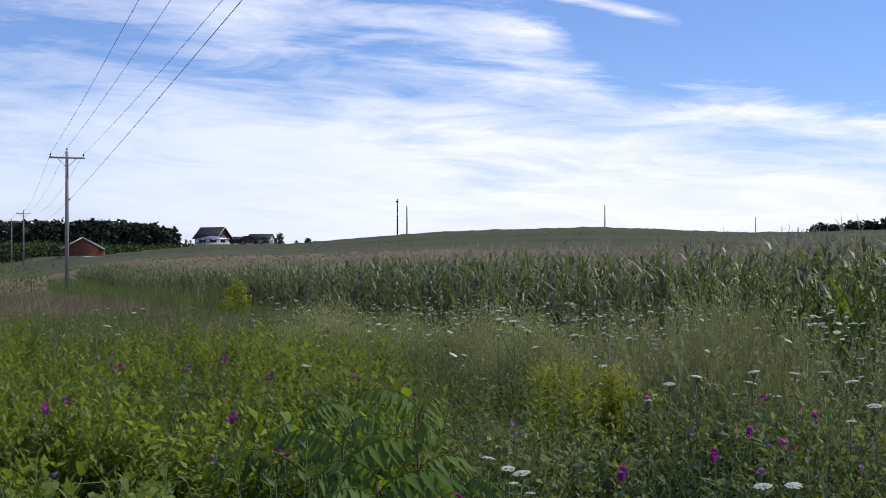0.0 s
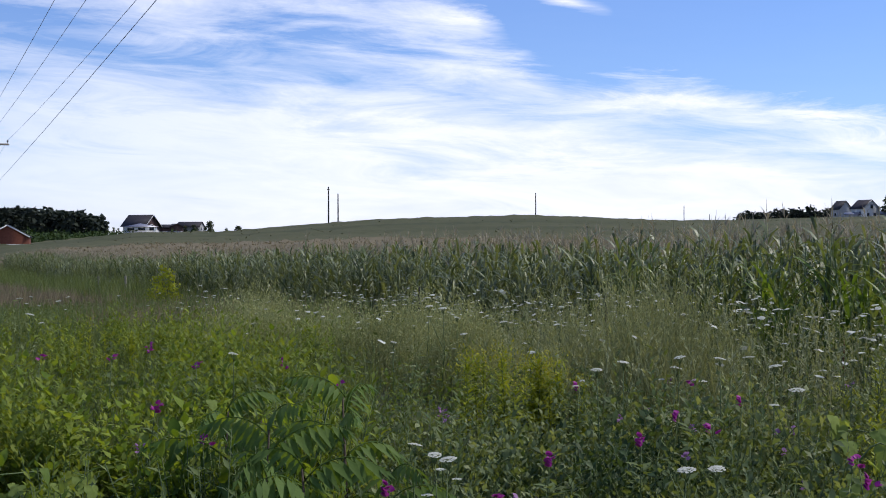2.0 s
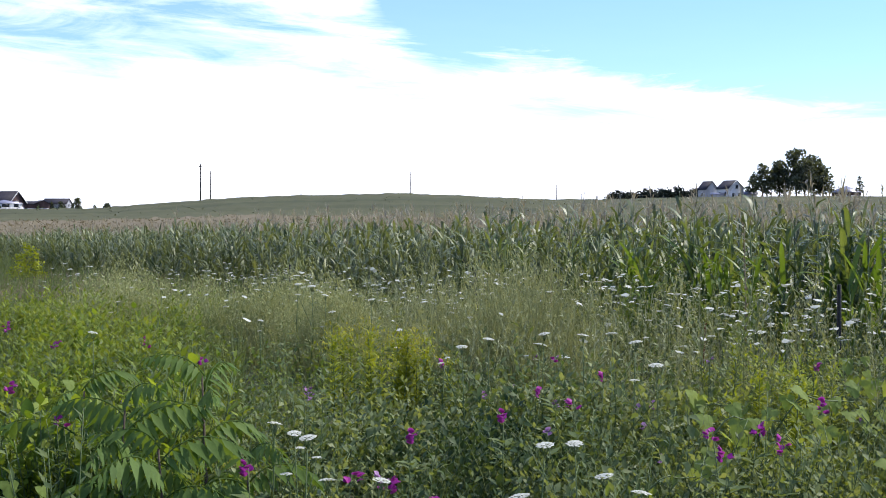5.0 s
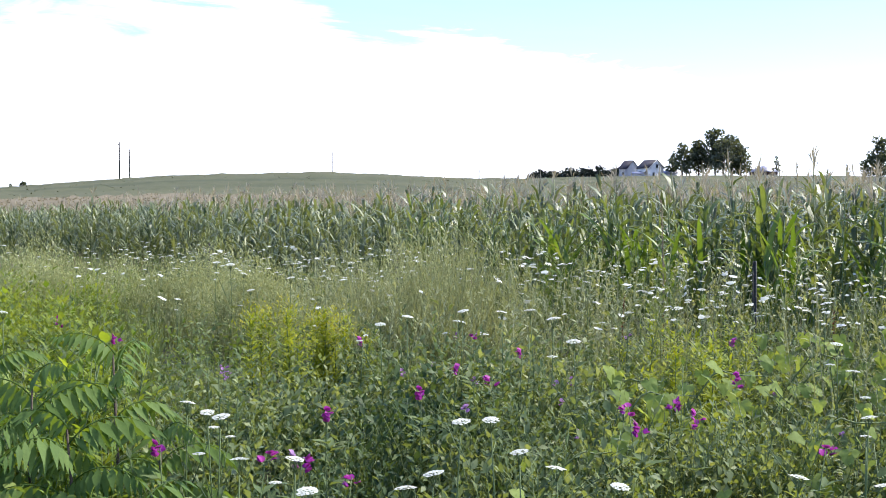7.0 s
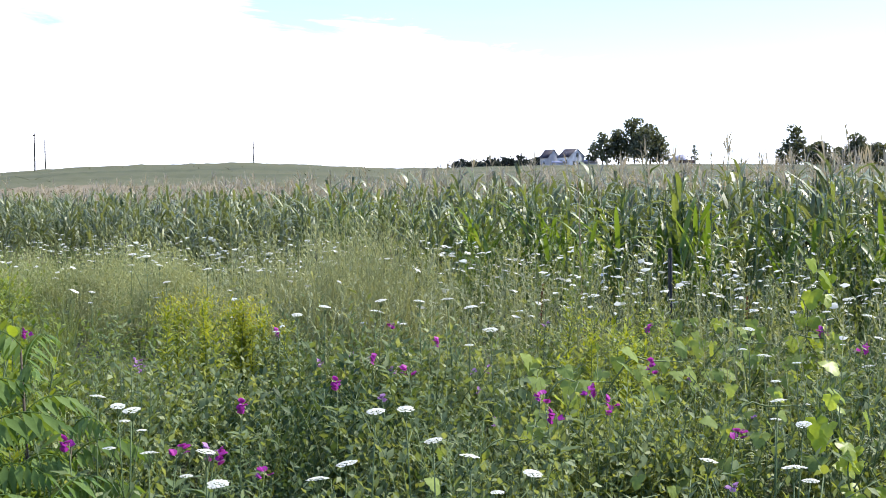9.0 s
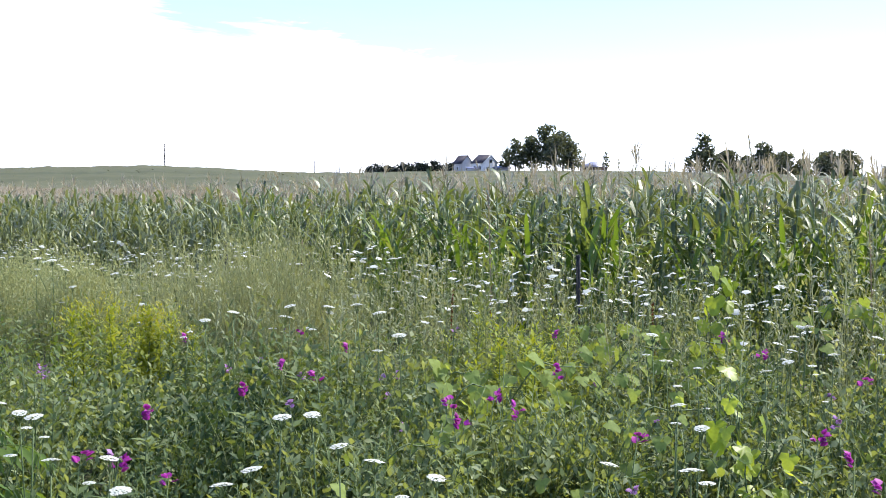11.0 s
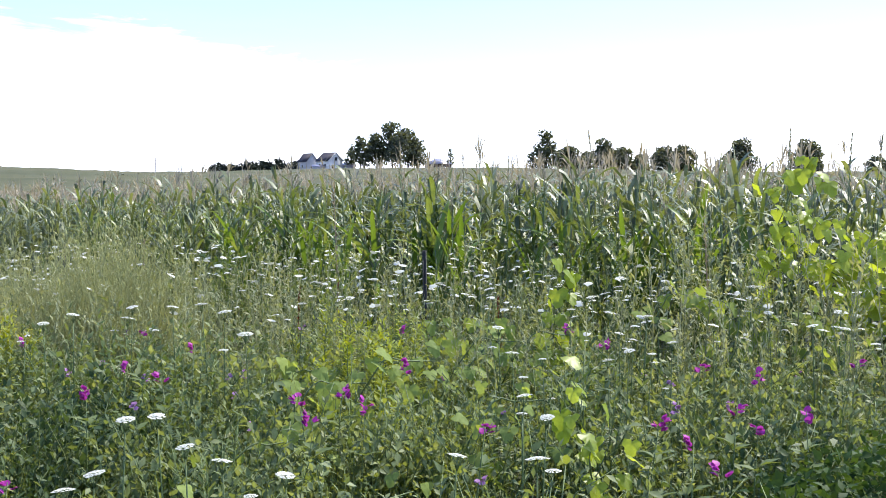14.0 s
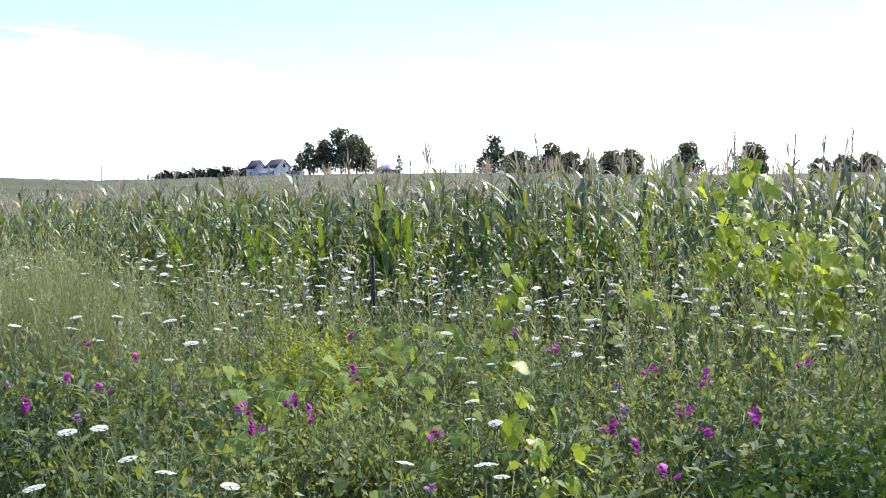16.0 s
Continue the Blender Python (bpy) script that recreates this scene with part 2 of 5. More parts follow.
MAT_STEM = solid_material("green_stem", (0.06, 0.10, 0.03), (0.12, 0.16, 0.05), 40, 0.6)
MAT_WOODY = solid_material("woody_stem", (0.05, 0.04, 0.028), (0.12, 0.09, 0.06), 30, 0.85)
MAT_UMBEL = leaf_material("white_umbel", (0.44, 0.46, 0.37), (0.72, 0.72, 0.63), 0.2, 0.7, 0.1, petal=True)
MAT_PINK = leaf_material("magenta_petal", (0.27, 0.020, 0.20), (0.50, 0.065, 0.38), 0.35, 0.5, 0.15, petal=True)
MAT_PALE = leaf_material("faded_pink_petal", (0.30, 0.14, 0.32), (0.48, 0.28, 0.47), 0.35, 0.6, 0.15, petal=True)
MAT_TREE = leaf_material("tree_leaf", (0.046, 0.056, 0.040), (0.160, 0.180, 0.110), 0.3, 0.6, 0.2)
MAT_FOREST = leaf_material("forest_leaf", (0.020, 0.027, 0.022), (0.050, 0.062, 0.044), 0.05, 0.8, 0.1)
MAT_SCRUB = leaf_material("scrub_leaf", (0.025, 0.05, 0.014), (0.07, 0.11, 0.03), 0.1, 0.7, 0.15)
MAT_POLE = solid_material("weathered_pole_wood", (0.17, 0.15, 0.125), (0.38, 0.35, 0.31), 9, 0.85, stretch=(1, 1, 0.08), bump=0.5)
MAT_DARKPOLE = solid_material("tarred_pole_wood", (0.02, 0.018, 0.018), (0.06, 0.055, 0.05), 9, 0.85, stretch=(1, 1, 0.08))
MAT_WIRE = solid_material("wire_aluminium", (0.16, 0.16, 0.18), (0.26, 0.26, 0.28), 5, 0.5, 0.6)
MAT_CERAMIC = solid_material("grey_porcelain", (0.16, 0.14, 0.14), (0.26, 0.24, 0.23), 12, 0.25)
MAT_STEEL = solid_material("dull_steel", (0.06, 0.05, 0.05), (0.14, 0.12, 0.10), 25, 0.6, 0.5)
MAT_POST = solid_material("painted_steel_post", (0.022, 0.022, 0.020), (0.05, 0.05, 0.042), 25, 0.6, 0.2)
MAT_BRICK = solid_material("red_brick_wall", (0.13, 0.040, 0.024), (0.22, 0.075, 0.045), 3.0, 0.85)
MAT_WHITE = solid_material("white_paint", (0.62, 0.62, 0.62), (0.82, 0.82, 0.80), 1.5, 0.6)
MAT_CREAM = solid_material("grey_siding", (0.36, 0.36, 0.38), (0.52, 0.52, 0.53), 1.5, 0.7)
MAT_ROOF = solid_material("dark_shingle", (0.016, 0.014, 0.020), (0.040, 0.036, 0.045), 2.5, 0.8)
MAT_TIN = solid_material("galvanised_roof", (0.22, 0.22, 0.27), (0.36, 0.36, 0.42), 1.2, 0.45, 0.4)
MAT_DARKWALL = solid_material("dark_boards", (0.05, 0.03, 0.03), (0.12, 0.075, 0.07), 2.0, 0.85)
MAT_GLASS = solid_material("window_glass", (0.015, 0.018, 0.022), (0.035, 0.04, 0.045), 2.0, 0.08, 0.0, 0.0, gloss=0.6)
MAT_BARK = solid_material("bark", (0.03, 0.025, 0.02), (0.09, 0.075, 0.06), 8, 0.9, stretch=(1, 1, 0.2), bump=0.6)


# ---------------------------------------------------------------- mesh helpers
rng = np.random.default_rng(7)


def fast_mesh(name, V, F, mat=None, smooth=False):
    """A mesh from arrays of places and of faces that all have the same number of corners."""
    V, F = np.asarray(V, np.float32), np.asarray(F, np.int32)
    me = bpy.data.meshes.new(name)
    n, k = F.shape
    me.vertices.add(len(V))
    me.vertices.foreach_set("co", V.ravel())
    me.loops.add(n * k)
    me.loops.foreach_set("vertex_index", F.ravel())
    me.polygons.add(n)
    me.polygons.foreach_set("loop_start", np.arange(0, n * k, k, dtype=np.int32))
    me.update(calc_edges=True)
    me.validate()
    if smooth:
        me.polygons.foreach_set("use_smooth", np.ones(n, bool))
    if mat:
        me.materials.append(mat)
    return me


def turns(yaw, pitch, roll):
    """Rotation matrices Rz(yaw) Rx(pitch) Ry(roll) for arrays of radians."""
    cz, sz, cx, sx, cy, sy = np.cos(yaw), np.sin(yaw), np.cos(pitch), np.sin(pitch), np.cos(roll), np.sin(roll)
    o, i = np.zeros_like(cz), np.ones_like(cz)
    Z = np.stack([cz, -sz, o, sz, cz, o, o, o, i], -1).reshape(-1, 3, 3)
    X = np.stack([i, o, o, o, cx, -sx, o, sx, cx], -1).reshape(-1, 3, 3)
    Y = np.stack([cy, o, sy, o, i, o, -sy, o, cy], -1).reshape(-1, 3, 3)
    return Z @ X @ Y


def spread(tV, tF, pos, R, scale):
    """Copies of one small form, joined: places, turns and sizes as arrays."""
    pos = np.asarray(pos, float)
    scale = np.asarray(scale, float)
    if scale.ndim == 1:
        scale = np.repeat(scale[:, None], 3, 1)
    V = np.einsum("nij,nkj->nki", R, tV[None] * scale[:, None, :]) + pos[:, None, :]
    F = tF[None] + (np.arange(len(pos)) * len(tV))[:, None, None]
    return V.reshape(-1, 3), F.reshape(-1, tF.shape[1])


def joined(parts):
    V, F, n = [], [], 0
    for v, f in parts:
        V.append(np.asarray(v, float))
        F.append(np.asarray(f) + n)
        n += len(v)
    return np.concatenate(V), np.concatenate(F)


def tube(path, radii, sides=6):
    """A tapering tube along a path, as triangles, closed at its end."""
    path, radii = np.asarray(path, float), np.asarray(radii, float)
    n = len(path)
    d = np.gradient(path, axis=0)
    d /= np.linalg.norm(d, axis=1, keepdims=True) + 1e-9
    up = np.where(np.abs(d[:, 2:3]) < 0.9, np.array([[0, 0, 1.0]]), np.array([[1.0, 0, 0]]))
    u = np.cross(d, up)
    u /= np.linalg.norm(u, axis=1, keepdims=True)
    w = np.cross(d, u)
    ang = np.arange(sides) * 2 * np.pi / sides
    V = (path[:, None] + radii[:, None, None] * (np.cos(ang)[None, :, None] * u[:, None] + np.sin(ang)[None, :, None] * w[:, None])).reshape(-1, 3)
    F = []
    for i in range(n - 1):
        for j in range(sides):
            a, b = i * sides + j, i * sides + (j + 1) % sides
            F += [(a, b, b + sides), (a, b + sides, a + sides)]
    for j in range(1, sides - 1):
        F.append(((n - 1) * sides, (n - 1) * sides + j, (n - 1) * sides + j + 1))
        F.append((0, j + 1, j))
    return V, np.array(F)


def box(x0, x1, y0, y1, z0, z1):
    V = np.array([(x, y, z) for z in (z0, z1) for y in (y0, y1) for x in (x0, x1)], float)
    F = np.array([(0, 2, 1), (1, 2, 3), (4, 5, 6), (5, 7, 6), (0, 1, 4), (1, 5, 4), (2, 6, 3), (3, 6, 7), (0, 4, 2), (2, 4, 6), (1, 3, 5), (3, 7, 5)])
    return V, F


def part(name, vf, mat, parent, label="", smooth=False):
    me = vf if isinstance(vf, bpy.types.Mesh) else fast_mesh(name, vf[0], vf[1], mat, smooth)
    ob = new(name, me)
    ob.parent = parent
    if label:
        tagged(ob, label)
    return ob


def thing(name, m, label, category, group="", kind=""):
    ob = new(name)
    ob.matrix_world = m
    ob.empty_display_size = 0.2
    return tagged(ob, label, category, group, kind)


def stuff(name, vf, mat, label, category):
    ob = new(name, fast_mesh(name, vf[0], vf[1], mat))
    return tagged(ob, label, category, kind="stuff")


# small leaf forms: along +y, face up, one long
OVAL = (np.array([(0, 0, 0), (0.27, 0.42, 0.07), (0, 0.5, 0.0), (-0.27, 0.42, 0.07), (0, 1, -0.10)], float),
        np.array([(0, 1, 2), (0, 2, 3), (1, 4, 2), (2, 4, 3)]))
LANCE = (np.array([(0, 0, 0), (0.13, 0.35, 0.04), (0, 0.45, 0.0), (-0.13, 0.35, 0.04), (0, 1, -0.14)], float),
         np.array([(0, 1, 2), (0, 2, 3), (1, 4, 2), (2, 4, 3)]))
BLADE = (np.array([(-0.012, 0, 0), (0.012, 0, 0), (0.010, 0.06, 0.55), (-0.010, 0.06, 0.55), (0, 0.26, 1.0)], float),
         np.array([(0, 1, 2), (0, 2, 3), (3, 2, 4)]))


SLIP = (np.array([(0, 0, 0), (0.16, 0.45, 0.03), (-0.16, 0.45, 0.03), (0, 1, -0.08)], float), np.array([(0, 1, 2), (1, 3, 2)]))
BROAD = (np.array([(0, 0, 0), (0.22, 0.14, 0.05), (0.33, 0.38, 0.07), (0.24, 0.70, 0.02), (0, 1.0, -0.13), (-0.24, 0.70, 0.02), (-0.33, 0.38, 0.07), (-0.22, 0.14, 0.05), (0, 0.30, 0.0), (0, 0.66, -0.03)], float),
         np.array([(0, 1, 8), (1, 2, 8), (2, 9, 8), (2, 3, 9), (3, 4, 9), (4, 5, 9), (5, 6, 9), (6, 8, 9), (6, 7, 8), (7, 0, 8)]))


def lobed_leaf():
    """A broad leaf with shallow lobes and toothed edges, cupped, notched at its stalk."""
    V = [(0, 0.22, 0.02)]
    for i in range(18):
        a = -math.pi * 0.95 + i * (2 * math.pi * 0.95) / 17
        r = 0.475 + 0.11 * math.cos(3 * a) + 0.05 * math.cos(a) + (0.035 if i % 2 else -0.03)
        V.append((r * math.sin(a), 0.36 + r * math.cos(a), -0.25 * r * r + 0.04 * math.sin(5 * a)))
    return np.array(V), np.array([(0, k + 1, k) for k in range(1, 18)])


LOBED = lobed_leaf()


# ---------------------------------------------------------------- the lie of the land
def step(x):
    x = np.clip(x, 0, 1)
    return x * x * (3 - 2 * x)


LINE_AT, LINE_TO = np.array([5.6, 11.8]), np.array([-0.35, 0.937])       # edge of the corn
LINE_SIDE = np.array([0.937, 0.35])                                       # into the field


def along(x, y):
    return (x - LINE_AT[0]) * LINE_TO[0] + (y - LINE_AT[1]) * LINE_TO[1]


def into(x, y):
    return (x - LINE_AT[0]) * LINE_SIDE[0] + (y - LINE_AT[1]) * LINE_SIDE[1]


SKY_AZ = [-60, -24, -19, -15, -12, -10.5, -7, -5.9, -4.6, -2.6, -0.6, 1.7, 3.9, 6.6, 9.2, 11.5, 13.7, 15.6, 18.4, 21.3, 24.8, 28.6, 32.4, 36, 39.7, 42, 46, 70]
SKY_EL = [-2, -3, -2, 0, 5.0, 8.0, 8.6, 9.6, 12.0, 14.3, 17.0, 18.8, 19.6, 20.9, 19.4, 17.6, 16.6, 16.4, 17.6, 18.2, 18.6, 18.4, 17.0, 15.2, 13.6, 13.4, 13.4, 10]


def land(x, y):
    """Height of the ground: level by the road, falling a little along the field's edge, rising to a long low hill."""
    x, y = np.asarray(x, float), np.asarray(y, float)
    r, az = np.hypot(x, y), np.degrees(np.arctan2(x, y))
    fall = -1.15 * step((along(x, y) + 4) / 84)
    top_r = 300 + 130 * step((az - 12) / 6)
    hill = 1.65 + top_r * np.interp(az, SKY_AZ, SKY_EL) * 0.001 - 1.75
    hill = np.where(np.abs(az) > 75, -1.0, hill)
    k = step((r - 45) / (top_r - 45)) ** 1.15
    side = step((into(x, y) + 30) / 60) * 0.9 + 0.1
    k = k * np.where(r < 150, side + (1 - side) * step((r - 60) / 90), 1)
    return fall * (1 - k) + hill * k + 0.10 * np.sin(x * 0.31 + 1) * np.sin(y * 0.23) * step(r / 20)


def polar(az, d):
    return d * math.sin(radians(az)), d * math.cos(radians(az))


def make_ground():
    rad = np.concatenate([[0.0], np.geomspace(1.0, 4500, 150)])
    ang = np.radians(np.concatenate([np.arange(-180, -60, 6), np.arange(-60, 80, 1.0), np.arange(80, 180, 6)]))
    R, A = np.meshgrid(rad, ang, indexing="ij")
    X, Y = R * np.sin(A), R * np.cos(A)
    Z = land(X, Y) + 0.03 * np.sin(X * 2.1) * np.cos(Y * 1.7)
    V = np.stack([X, Y, Z], -1).reshape(-1, 3)
    n = len(ang)
    i, j = np.meshgrid(np.arange(len(rad) - 1), np.arange(n), indexing="ij")
    a, b = i * n + j, i * n + (j + 1) % n
    F = np.stack([a, a + n, b + n, b], -1).reshape(-1, 4)
    ob = new("ground", fast_mesh("ground", V, F, MAT_SOIL, True))
    tagged(ob, "green and brown grassy ground rising to a low hill", "ground", kind="structure")


make_ground()


# ---------------------------------------------------------------- corn
def leaf_strip(length, width, rise, bend, segs, twist=0.0):
    """An arching corn blade along +y from the stalk, folded along its rib."""
    V, F = [], []
    y = z = 0.0
    for i in range(segs + 1):
        u = i / segs
        w = width * (0.55 + 0.9 * u) * (1 - u) ** 0.6 * 1.25 if i < segs else 0.0
        a = rise - bend * (u ** 1.4 if bend < 2.4 else float(step((u - 0.3) / 0.25)))
        if i:
            y += math.cos(a) * length / segs
            z += math.sin(a) * length / segs
        c, s = math.cos(twist * u), math.sin(twist * u)
        V += [(-w * 0.5 * c, y, z + 0.18 * w - w * 0.5 * s), (0, y, z), (w * 0.5 * c, y, z + 0.18 * w + w * 0.5 * s)]
        if i:
            k = 3 * i
            for q in (0, 1):
                F += [(k - 3 + q, k - 2 + q, k + 1 + q), (k - 3 + q, k + 1 + q, k + q)]
    return np.array(V), np.array(F)


def flat_strip(length, width, rise, bend, segs):
    V, F = [], []
    y = z = 0.0
    for i in range(segs + 1):
        u = i / segs
        w = width * (0.6 + 0.9 * u) * (1 - u) ** 0.6 * 1.2
        a = rise - bend * (u ** 1.4 if bend < 2.4 else float(u > 0.4))
        if i:
            y += math.cos(a) * length / segs
            z += math.sin(a) * length / segs
        V += [(-w * 0.5, y, z), (w * 0.5, y, z)] if i < segs else [(0, y, z)]
        if 0 < i < segs:
            k = 2 * i
            F += [(k - 2, k - 1, k + 1), (k - 2, k + 1, k)]
        elif i:
            F.append((2 * i - 2, 2 * i - 1, 2 * i))
    return np.array(V), np.array(F)


def placed(vf, yaw=0.0, pitch=0.0, roll=0.0, at=(0, 0, 0), scale=1.0):
    V, F = vf
    R = turns(np.array([yaw]), np.array([pitch]), np.array([roll]))[0]
    return (V * scale) @ R.T + np.array(at), F


def tassel(rnd, spikes, thick, flat=False):
    """A spray of thin spikes; round ones, or flat slips for the many."""
    bits = []
    for i in range(spikes):
        lean = 0.0 if i == 0 else rnd.uniform(0.25, 0.8)
        yaw = rnd.uniform(0, 6.28)
        ln = 0.34 if i == 0 else rnd.uniform(0.16, 0.28)
        pts = [(0, 0, 0), (0, math.sin(lean) * ln * 0.5, math.cos(lean) * ln * 0.5 + 0.01), (0, math.sin(lean * 1.5) * ln * 0.9, math.cos(lean * 1.5) * ln * 0.95)]
        at = (0, 0, 0 if i == 0 else rnd.uniform(0, 0.1))
        if flat:
            p, q, r = (np.array(v) for v in pts)
            w = np.array((thick * 1.5, 0, 0))
            bits.append(placed((np.array([p, q - w, q + w, r]), np.array([(0, 2, 1), (1, 2, 3)])), yaw, at=at))
        else:
            bits.append(placed(tube(pts, [thick, thick * 1.1, thick * 0.35], 3), yaw, at=at))
    return joined(bits)


def corn_shape(rnd):
    """Numbers of one plant: height, and for each blade its height, turn, length, rise and bend."""
    h = rnd.uniform(1.62, 1.88)
    plane = rnd.uniform(0, 3.14)
    blades = []
    n = 16
    for i in range(n):
        u = (i / (n - 1)) ** 0.8
        yaw = plane + (i % 2) * math.pi + rnd.uniform(-0.9, 0.9)
        blades.append((0.22 + u * (h - 0.38), yaw, rnd.uniform(0.60, 0.82) * (1 - 0.25 * abs(u - 0.4)) * (1 - 0.38 * max(0.0, u - 0.5) * 2), rnd.uniform(0.85, 1.32) + 0.14 * u, (rnd.uniform(2.2, 3.2) if rnd.random() < 0.30 else rnd.uniform(0.4, 2.3) * (1.15 - 0.3 * u)), rnd.uniform(0.034, 0.054)))
    return h, blades


def make_near_corn():
    """The plants on the field's edge, each a thing with its stalk, blades and tassel; then the rows behind, joined."""
    kinds = []
    rnd = random.Random(3)
    masters = []
    for k in range(12):
        h, blades = corn_shape(rnd)
        ob = thing("corn_plant", pose(0, 0, -50), "tall green corn plant with arching blades and tan tassel", "corn", "corn at the edge of the field")
        part("stalk", tube([(0, 0, 0), (0.01, 0, h * 0.5), (0, 0.01, h)], [0.014, 0.011, 0.006], 6), MAT_STALK, ob, smooth=True)
        for z, yaw, ln, rise, bend, w in blades:
            part("leaf", placed(leaf_strip(ln, w, rise, bend, 6, rnd.uniform(-0.6, 0.6)), yaw, at=(0, 0, z)), MAT_CORN_OB, ob)
        V, F = tassel(rnd, 4, 0.0026)
        part("tassel", (V + (0, 0, h - 0.04), F), MAT_TASSEL, ob, "dry tan tassel")
        masters.append(ob)
        kinds.append((h, blades))
    # joined plants of lower detail
    low = []
    for h, blades in kinds:
        lv = joined([placed(flat_strip(ln, w * 1.15, rise, bend, 3), yaw, at=(0, 0, z)) for z, yaw, ln, rise, bend, w in blades]
                    + [tube([(0, 0, 0.1), (0, 0, h)], [0.012, 0.006], 3)])
        tv = tassel(rnd, 8, 0.0055, True)
        top = joined([placed(flat_strip(ln, w * 1.15, rise, bend, 3), yaw, at=(0, 0, z)) for z, yaw, ln, rise, bend, w in blades if z > 0.85])
        low.append((lv, (tv[0] + (0, 0, h - 0.02), tv[1]), top))
    spots, far = [], []
    used = 0
    for row in range(23):
        d = 0.25 + row * 0.74
        reach = 105 if row < 10 else 70
        for s in np.arange(-15, reach, 0.19 if row < 6 else 0.29):
            jit = rng.normal(0, 0.05, 2)
            s2, d2 = s + jit[0], d + jit[1] + 0.25 * math.sin(s * 0.17)
            if row < 3 and rng.random() < 0.10:
                continue
            p = LINE_AT + LINE_TO * s2 + LINE_SIDE * d2
            r, az = math.hypot(*p), math.degrees(math.atan2(*p))
            if p[1] < 1.0 or az > 52 or r < 8.6:
                continue
            if row > 5 and (s > 40 and rng.random() < 0.45 or s > 65 and rng.random() < 0.4):
                continue
            size = rng.uniform(0.85, 1.09) * (0.93 if row == 0 else 1.0) * (1.05 - 0.05 * float(step((s - 2) / 14)) - 0.03 * float(step((-3 - s) / 4)))
            spots.append((row, s, p[0], p[1], size, rng.uniform(0, 6.28), int(rng.integers(12)), rng.normal(0, 0.11), rng.normal(0, 0.11)))
    near = [q for q in spots if q[0] < 3 and -8 < q[1] < 9]
    near = near[:64]
    taken = set(id(q) for q in near)
    for row, s, x, y, size, yaw, k, lx, ly in near:
        m = pose(x, y, float(land(x, y)) - 0.02, math.degrees(lx), math.degrees(ly), math.degrees(yaw)) @ Matrix.Scale(size, 4)
        c = copy_thing(masters[k], m)
        c.scale = (size, size, size)
        used += 1
    for ob in masters:
        for o in list(ob.children_recursive) + [ob]:
            bpy.data.objects.remove(o)
    rest = [q for q in spots if id(q) not in taken]
    Lv, Tv = [], []
    bloom = np.random.default_rng(8)
    for k in range(12):
        q = np.array([(x, y, size, yaw, lx, ly, row) for row, s, x, y, size, yaw, kk, lx, ly in rest if kk == k])
        pos = np.column_stack([q[:, 0], q[:, 1], land(q[:, 0], q[:, 1]) - 0.02])
        R = turns(q[:, 3], q[:, 4], q[:, 5])
        fore = q[:, 6] < 5
        Lv.append(spread(*low[k][0], pos[fore], R[fore], q[fore, 2]))
        Lv.append(spread(*low[k][2], pos[~fore], R[~fore], q[~fore, 2]))
        pick = bloom.random(len(q)) < 0.75 + 0.2 * step((np.hypot(q[:, 0], q[:, 1]) - 14) / 20)
        front = into(q[:, 0], q[:, 1]) < 2.6
        pick &= ~front | (bloom.random(len(q)) < 0.4 - 0.28 * step((along(q[:, 0], q[:, 1]) - 10) / 15))
        Tv.append(spread(*low[k][1], pos[pick], R[pick], q[pick, 2]))
    ob = stuff("corn_rows", joined(Lv), MAT_CORN, "dense green corn rows with long arching leaves", "corn")
    tp = stuff("corn_tassels", joined(Tv), MAT_TASSEL, "dry tan tassels on top of the corn", "corn tassels")
    return used


def make_fresh_corn():
    """Shorter, brighter plants at the very edge, their broad blades held up."""
    rnd = random.Random(19)
    masters = []
    for k in range(6):
        h = rnd.uniform(1.05, 1.3)
        ob = thing("corn_plant", pose(0, 0, -50), "bright green young corn plant with broad upright blades", "corn", "fresh corn at the edge of the field")
        part("stalk", tube([(0, 0, 0), (0.01, 0, h * 0.5), (0, 0.01, h * 0.85)], [0.013, 0.011, 0.006], 6), MAT_STALK, ob, smooth=True)
        for i in range(9):
            u = i / 8
            part("leaf", placed(leaf_strip(rnd.uniform(0.5, 0.72), rnd.uniform(0.046, 0.066), rnd.uniform(1.0, 1.4), rnd.uniform(0.2, 1.5), 6, rnd.uniform(-0.5, 0.5)), i * math.pi + rnd.uniform(-0.8, 0.8), at=(0, 0, 0.25 + u * (h - 0.5))), MAT_CORN_FRESH, ob)
        masters.append(ob)
    spots = []
    for az0, az1, n in ((16.9, 19.6, 9), (19.6, 23.5, 8), (23.5, 28.0, 10), (30.5, 35.5, 8), (36.5, 41.0, 6)):
        for _ in range(n):
            az = rnd.uniform(az0, az1)
            dx, dy = polar(az, 1.0)
            # where that direction meets the edge of the corn
            reach = (LINE_AT[0] * LINE_SIDE[0] + LINE_AT[1] * LINE_SIDE[1] + rnd.uniform(-0.15, 0.35)) / (dx * LINE_SIDE[0] + dy * LINE_SIDE[1])
            spots.append((az, reach, rnd.uniform(0.9, 1.12)))
    copy_all(masters, spots, lean=5)


